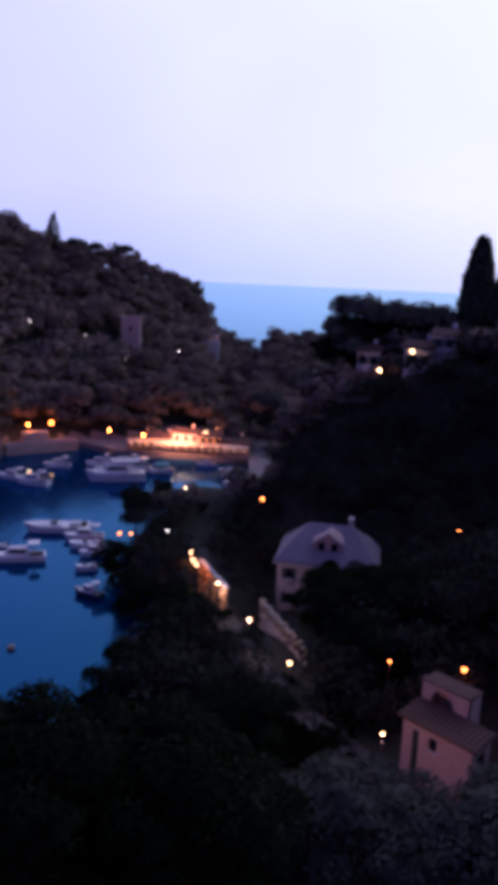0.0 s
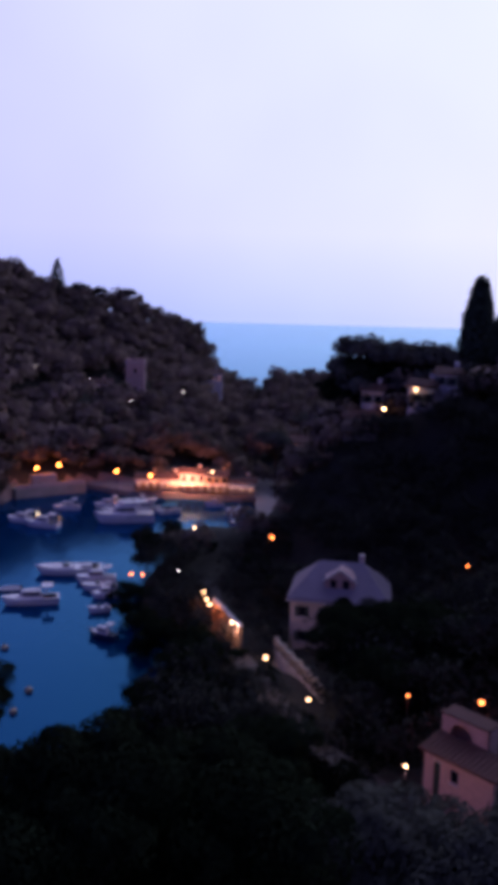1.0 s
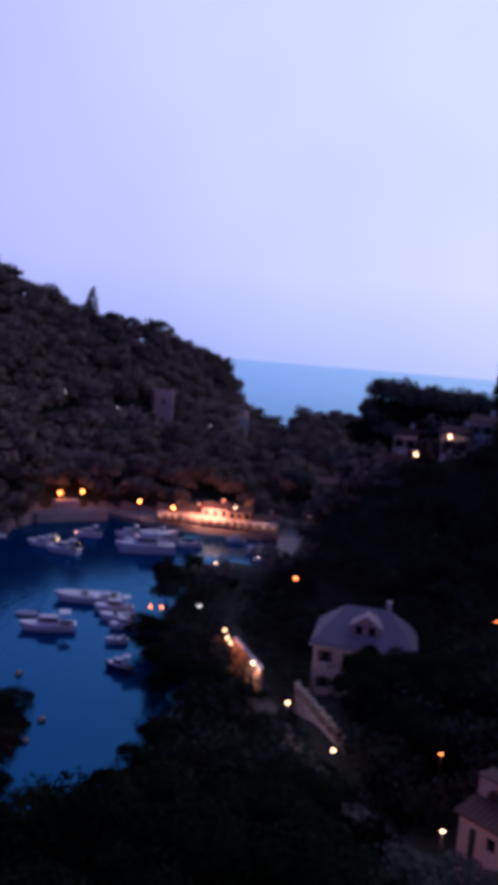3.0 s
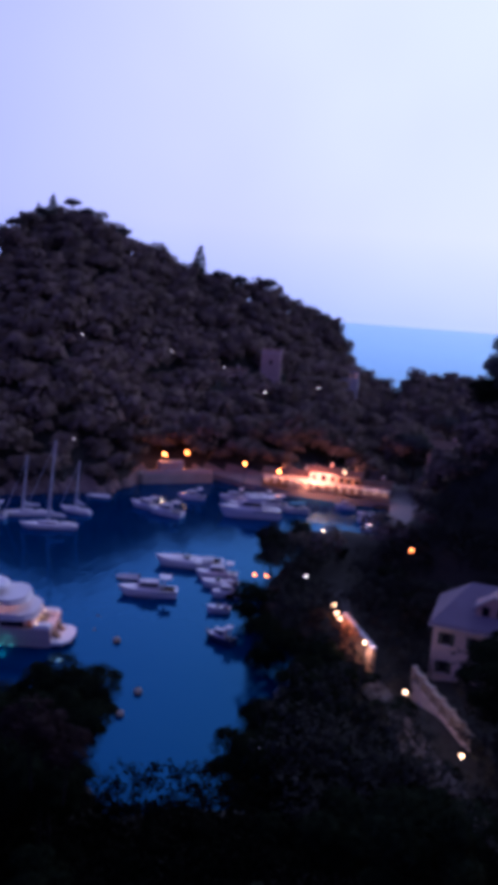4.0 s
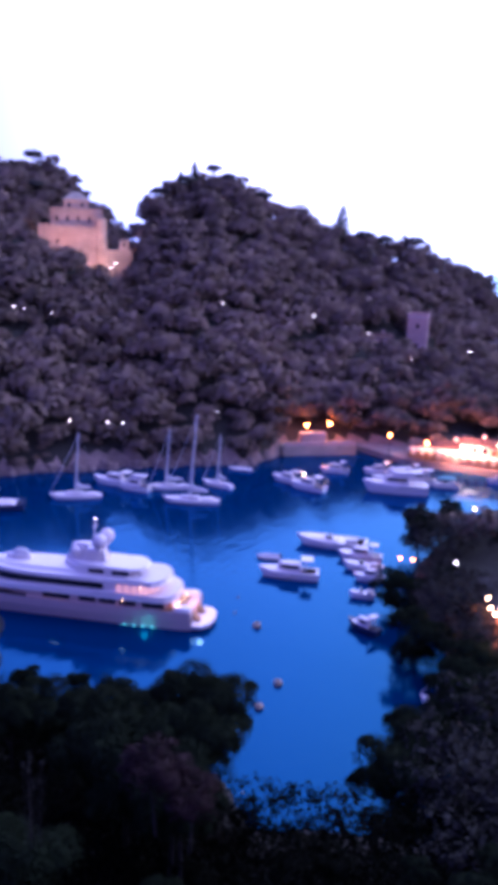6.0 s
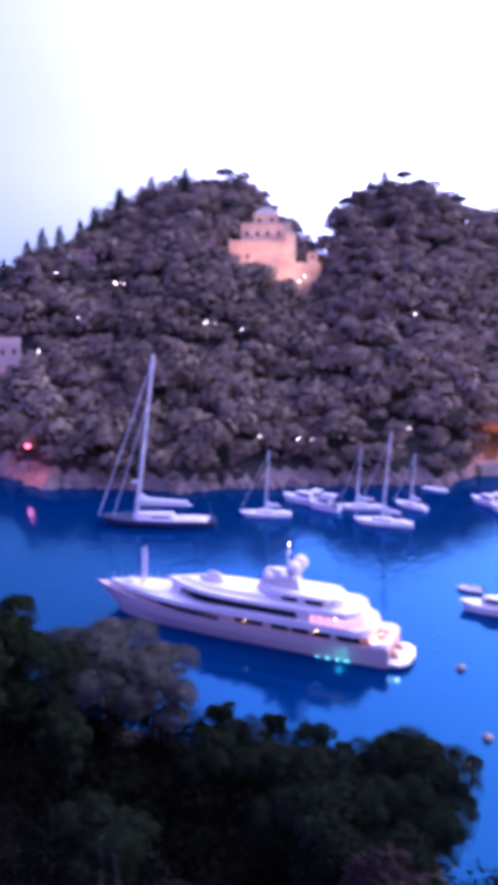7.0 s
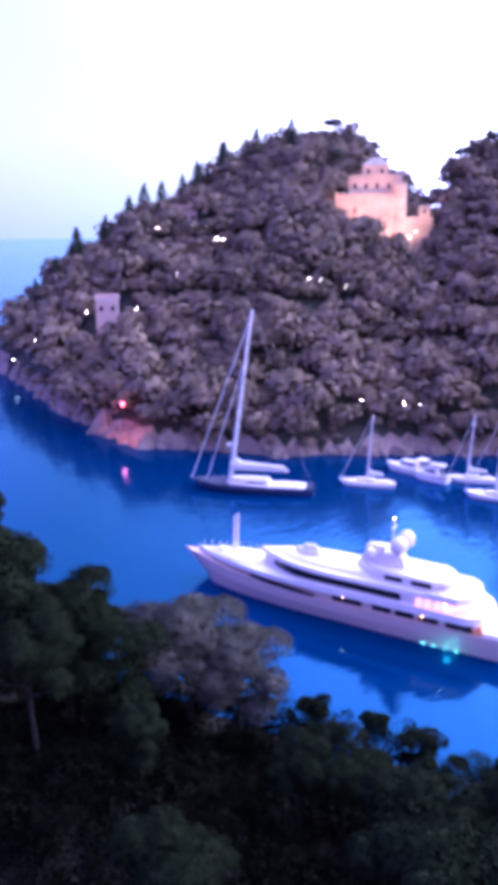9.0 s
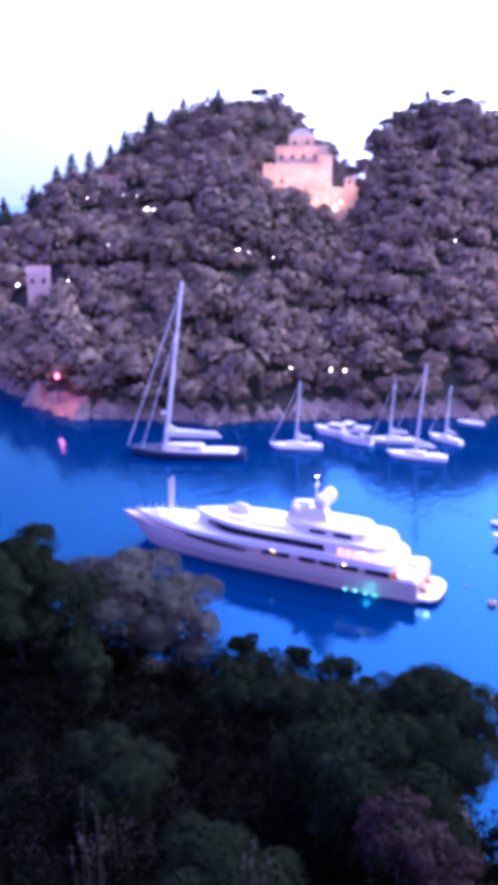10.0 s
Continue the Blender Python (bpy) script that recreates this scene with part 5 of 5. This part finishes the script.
def balustrade(a, b, z0, z1, label):
    """A stepped garden terrace wall with piers and rails, from a down to b."""
    T = thing("garden_balustrade", pose(0, 0, 0), label, "balustrade")
    n = 6
    for i in range(n):
        u0, u1 = i / n, (i + 1) / n
        p = Vector((a[0] + (b[0] - a[0]) * u0, a[1] + (b[1] - a[1]) * u0, z0 + (z1 - z0) * u0))
        q = Vector((a[0] + (b[0] - a[0]) * u1, a[1] + (b[1] - a[1]) * u1, z0 + (z1 - z0) * u0))
        d = (q - p)
        m = pose(p.x, p.y, p.z, 0, 0, math.degrees(math.atan2(d.y, d.x)))
        L = d.length
        part("retaining_wall", slab(0, -0.25, -3.5, L, 0.25, 0), M_CREAM, T, at=m)
        part("pier", slab(0, -0.3, 0.003, 0.55, 0.3, 1.6), M_STONE, T, at=m)
        part("rail", slab(0.55, -0.22, 1.15, L, 0.22, 1.4), M_STONE, T, at=m)
        for k in range(4):
            x = 0.9 + k * (L - 1.0) / 4
            part("baluster", rod(bmesh.new(), (x, 0, 0), (x, 0, 1.15), 0.11, 0.09, 7), M_STONE, T, at=m)


balustrade((-3.4, 90.5), (2.2, 77.5), 5.0, 5.2, "pale stone balustrade above the village lane")


def terrace_wall():
    T = thing("terrace_wall", pose(-12.6, 102.0, 0, 0, 0, facing((-12.6, 102.0), (-8.2, 93.0))), "ochre garden terrace wall lit by orange lamps", "wall")
    L = math.hypot(4.4, 9.0)
    part("wall", slab(0, 0, -1, L, 0.45, 6.6), M_OCHRE, T)
    part("coping", box(bmesh.new(), -0.1, -0.08, 6.6, L + 0.1, 0.53, 6.78, 0.03), M_PALE, T)
    for k in range(4):
        part("buttress", box(bmesh.new(), 0.6 + k * 2.8, -0.35, -1, 1.1 + k * 2.8, -0.004, 5.6, 0.04), M_OCHRE, T)


terrace_wall()


def quay():
    bm = bmesh.new()
    prism(bm, [(-10.5, 164), (-5, 164), (-5, 212), (-58, 212), (-58, 197), (-44, 189.0), (-12.0, 187.5)], -3, 1.35)
    tagged(part("pavement", bm, M_PAVE), "pale stone quay paving at the harbour head", "quay", kind="structure")
    p = thing("stone_pier", pose(-70.2, 181.5, 0, 0, 0, 36), "pale stone quay wall with a low parapet", "pier")
    part("wall", box(bmesh.new(), 0, 0, -3, 18, 5, 2.3, 0.08), M_STONE, p)
    part("parapet", slab(0.3, 0.2, 2.3, 17.7, 0.7, 3.1), M_PINK, p)
    for k in range(4):
        part("bollard", rod(bmesh.new(), (2 + k * 4.5, 1.4, 2.3), (2 + k * 4.5, 1.4, 3.0), 0.22, 0.28, 10), M_IRON, p)
    part("kiosk", slab(5, 2.6, 2.3, 11, 4.6, 4.8), M_PINK, p)


quay()


def harbour_row():
    walls = (M_OCHRE, M_CREAM, M_PINK, M_OCHRE, M_CREAM)
    x = -43.0
    for i in range(5):
        w = (6.0, 5.4, 6.6, 5.6, 7.0)[i]
        h = (2.9, 3.1, 4.6, 4.4, 3.0)[i]
        yb = 194.5 - i * 0.3
        H = house(pose(x + w / 2, yb, 1.35, 0, 0, 3), w - 0.05, 6.0, h, walls[i], M_TILE, ("low ochre harbour restaurant, brightly lit", "cream harbour shop with lit front", "pink harbour house above the quay", "ochre harbour house beside the restaurant", "cream harbour building at the quay end")[i],
                  1.1, cols=3, rows=1 if h < 4 else 2, deep=1.0, lit=((0, 0), (1, 0), (2, 0)), name="harbour_house", shutters=False)
        part("awning", prism(bmesh.new(), [(-w / 2 + 0.2, -5.6), (w / 2 - 0.2, -5.6), (w / 2 - 0.2, -3.02), (-w / 2 + 0.2, -3.02)], 2.2, 2.55, 0.96, 0, -3.0), M_AWNING, H, "cream canvas awning")
        for k in (-1, 1):
            part("awning_post", rod(bmesh.new(), (k * (w / 2 - 0.4), -5.4, 0), (k * (w / 2 - 0.4), -5.4, 2.25), 0.05), M_IRON, H)
        for k in range(3):
            part("awning_lamp", ball(bmesh.new(), (-w / 2 + (k + 0.5) * w / 3, -4.6, 2.0), 0.14), G_REST, H, "warm glowing lamp")
        x += w


harbour_row()


def lane():
    """The paved lane from the harbour up past the villa."""
    pts = [(-16, 122, 2.2), (-11.5, 105, 2.4), (-8.5, 92, 3.4), (-4.0, 77, 5.9), (0.5, 63, 8.3), (6.0, 52, 10.6), (9.5, 41, 14)]
    v, f = [], []
    for i, (x, y, z) in enumerate(pts):
        for k, s in enumerate((-1.4, 1.4)):
            v += [(x + s, y + s * 0.3, z + 0.25), (x + s, y + s * 0.3, z - 1.5)]
    for i in range(len(pts) - 1):
        a, b = i * 4, i * 4 + 4
        f += [(a, a + 2, b + 2, b), (a + 1, a, b, b + 1), (a + 2, a + 3, b + 3, b + 2)]
    tagged(mesh_part("road", v, f, M_ROAD), "grey paved lane climbing from the harbour", "lane", kind="structure")


lane()


def rocks():
    g = np.random.default_rng(9)
    for i in range(70):
        u = i / 69
        az = radians(60.2 - 38 * u)
        r = float(np.interp(60.2 - 38 * u, AZ, SHORE)) + g.uniform(-1.5, 2.0)
        x, y = HUB[0] - r * math.sin(az), HUB[1] + r * math.cos(az)
        s = g.uniform(0.9, 2.1) * (1.9 if 48.5 < 60.2 - 38 * u < 54 else 1.0)
        bm = bmesh.new()
        bmesh.ops.create_icosphere(bm, subdivisions=2, radius=s)
        for v in bm.verts:
            n = noise.noise(v.co * 0.9 / s * 1.6 + Vector((i * 3.1, 0, 0)))
            v.co *= 1 + 0.45 * n
            v.co.z *= 0.9 + 0.9 * abs(n)
        tagged(part("shore_rock", bm, M_ROCK, at=pose(x, y, -s * 0.15, 0, 0, g.random() * 360)), "rough reddish shore rock at the waterline", "rock", "shore rocks")


rocks()

# ---- lamps ----
def street_lamp(x, y, z, h=3.6, glass=None, r=0.24, label="lit street lamp on a dark iron post", group="street lamps", watt=0, color=(1.0, 0.72, 0.45)):
    """z is the lantern's height; the post goes down h metres."""
    L = thing("street_lamp", pose(x, y, z - h), label, "lamp", group)
    part("post", rod(rod(bmesh.new(), (0, 0, -1.5), (0, 0, h - 0.35), 0.07, 0.05), (0, 0, 0), (0, 0, 0.5), 0.13, 0.09), M_IRON, L)
    part("lantern_glass", ball(bmesh.new(), (0, 0, h), r), glass or G_LAMP, L)
    part("lantern_cap", rod(bmesh.new(), (0, 0, h + r * 0.9), (0, 0, h + r * 1.6), r * 0.9, 0.03, 10), M_IRON, L)
    if watt:
        lt = bpy.data.lights.new("lamp_light", "POINT")
        lt.energy, lt.color, lt.shadow_soft_size = watt, color, 0.3
        new("lamp_light", lt).matrix_basis = pose(x, y, z - r - 0.35)
    return L


WARM = (1.0, 0.45, 0.18)
for x, y, z in ((-67.5, 189.1, 6.4), (-63.3, 194.0, 6.4)):
    street_lamp(x, y, z, 4.1, G_WARM, 0.36, "orange street lamp on the stone pier", watt=420, color=(1.0, 0.32, 0.12))
street_lamp(-47.4, 190.5, 6.1, 4.7, G_WARM, 0.32, "orange street lamp on the quay", watt=300, color=(1.0, 0.32, 0.12))
street_lamp(-38.5, 189.0, 5.6, 4.2, G_WARM, 0.36, "orange street lamp on the quay", watt=420, color=(1.0, 0.32, 0.12))
street_lamp(-22.8, 186.9, 7.6, 6.2, G_LAMP, 0.26, watt=0)
street_lamp(-9.1, 92.5, 7.4, 4.4, G_LAMP, 0.2, watt=480, color=(1.0, 0.62, 0.48))
street_lamp(-4.1, 77.2, 9.8, 4.2, G_LAMP, 0.18, watt=420, color=(1.0, 0.62, 0.48))
street_lamp(0.3, 63.3, 12.4, 4.2, G_LAMP, 0.15, watt=120)
street_lamp(5.88, 42.44, 19.09, 4.6, G_LAMP, 0.11, watt=260, color=(1.0, 0.50, 0.42))
street_lamp(22.9, 107.6, 11.3, 4.0, G_AMBER, 0.34, "orange lamp among the slope trees", watt=40, color=(1.0, 0.25, 0.08))
street_lamp(-5.4, 123.1, 9.9, 3.6, G_AMBER, 0.3, "yellow lamp behind the harbour")
street_lamp(-20.0, 118.5, 5.0, 4.0, G_COOL, 0.22, "white lamp beside the shore path")
street_lamp(-28.4, 121.7, 3.0, 2.6, G_AMBER, 0.24, "orange lamp at the boat landing", watt=60, color=(1.0, 0.12, 0.05))
street_lamp(-26.6, 122.0, 3.0, 2.6, G_AMBER, 0.24, "orange lamp at the boat landing")
street_lamp(-22.4, 153.5, 2.6, 2.2, G_LAMP, 0.24, "lamp at the quay edge", watt=60)
for x, y, z in ((-13.8, 101.2, 8.0), (-13.2, 99.5, 7.6), (-12.6, 98.6, 7.3)):
    street_lamp(x, y, z, 4.0, G_LAMP, 0.2, "lamp of a lit terrace beside the lane", watt=170, color=(1.0, 0.28, 0.09))
street_lamp(12.5, 52.2, 18.6, 5.0, G_AMBER, 0.2, "orange lamp beside the arched house", watt=90, color=(1.0, 0.2, 0.06))
street_lamp(7.7, 55.2, 17.3, 4.0, G_AMBER, 0.12, "small orange lamp beside the lane", watt=60, color=(1.0, 0.15, 0.05))


def small_light(x, y, z, r, glass, label):
    L = thing("path_light", pose(x, y, z - 2.4), label, "lamp", "path lights")
    part("post", rod(bmesh.new(), (0, 0, -5), (0, 0, 2.4), 0.05), M_IRON, L)
    part("globe", ball(bmesh.new(), (0, 0, 2.4), r), glass, L)


for x, y, z, r in PATH_LIGHTS:
    small_light(x, y, z, r * 0.48, G_COOL, "small white lamp glowing among the trees")
for x, y, z, r in ((13, 136.6, 30.1, 0.3), (17.9, 133.5, 33.9, 0.28), (0.6, 169.5, 10.1, 0.3), (-4.5, 176, 9.5, 0.24)):
    small_light(x, y, z, r, G_LAMP, "warm lamp among the village trees")


def spot(name, at, to, watt, color, angle):
    lt = bpy.data.lights.new(name, "SPOT")
    lt.energy, lt.color, lt.spot_size, lt.spot_blend, lt.shadow_soft_size = watt, color, radians(angle), 0.6, 0.5
    new(name, lt).matrix_world = look(at, to)


def navigation_light(x, y, z, glass, label, h=3.0):
    L = thing("navigation_light", pose(x, y, z - h), label, "beacon")
    part("post", rod(rod(bmesh.new(), (0, 0, -2), (0, 0, h - 0.5), 0.13, 0.10, 10), (0, 0, h - 0.5), (0, 0, h - 0.35), 0.4, 0.4, 10), M_IRON, L)
    part("lantern", ball(bmesh.new(), (0, 0, h), 0.36, 2, 1.2), glass, L)


navigation_light(-148.6, 120.9, 7.6, G_RED, "red navigation light on the rocky point", 5.0)
red = bpy.data.lights.new("navigation_glow", "POINT")
red.energy, red.color, red.shadow_soft_size = 110, (1.0, 0.10, 0.10), 0.4
new("navigation_glow", red).matrix_basis = pose(-147.4, 119.8, 7.0)
navigation_light(-122.9, 146.6, 1.8, G_GREEN, "yellow-green lamp on the rocky shore", 1.2)

# floodlights at the foot of the castle, then added fill for the lit rock at the waterline
spot("castle_floodlight", (-163.5, 217.5, 45.5), (-168.4, 230.2, 49), 5000, (1.0, 0.40, 0.18), 120)
spot("castle_floodlight", (-149.5, 227.5, 42.5), (-159.5, 236.5, 48), 3500, (1.0, 0.48, 0.25), 100)
spot("rock_fill_spot", (-140, 112, 3), (-148, 124, 3), 900, (1.0, 0.30, 0.24), 80)
# Added fill without fixtures: widens the restaurant glow and warms the piazza.
spot("quay_fill_spot", (-30, 186.5, 7.5), (-28, 193, 1.5), 12000, (1.0, 0.36, 0.17), 150)
spot("piazza_fill_spot", (-16, 189, 7.5), (-16, 180, 1.4), 900, (1.0, 0.55, 0.5), 130)

teal = bpy.data.lights.new("stern_light", "POINT")
teal.energy, teal.color, teal.shadow_soft_size = 9, (0.08, 1.0, 0.75), 0.4
new("stern_light", teal).matrix_basis = pose(-52.2, 89.6, 0.5)
aft = bpy.data.lights.new("aft_deck_light", "POINT")
aft.energy, aft.color, aft.shadow_soft_size = 60, (1.0, 0.5, 0.3), 0.3
new("aft_deck_light", aft).matrix_basis = pose(-47.6, 95.6, 3.0)
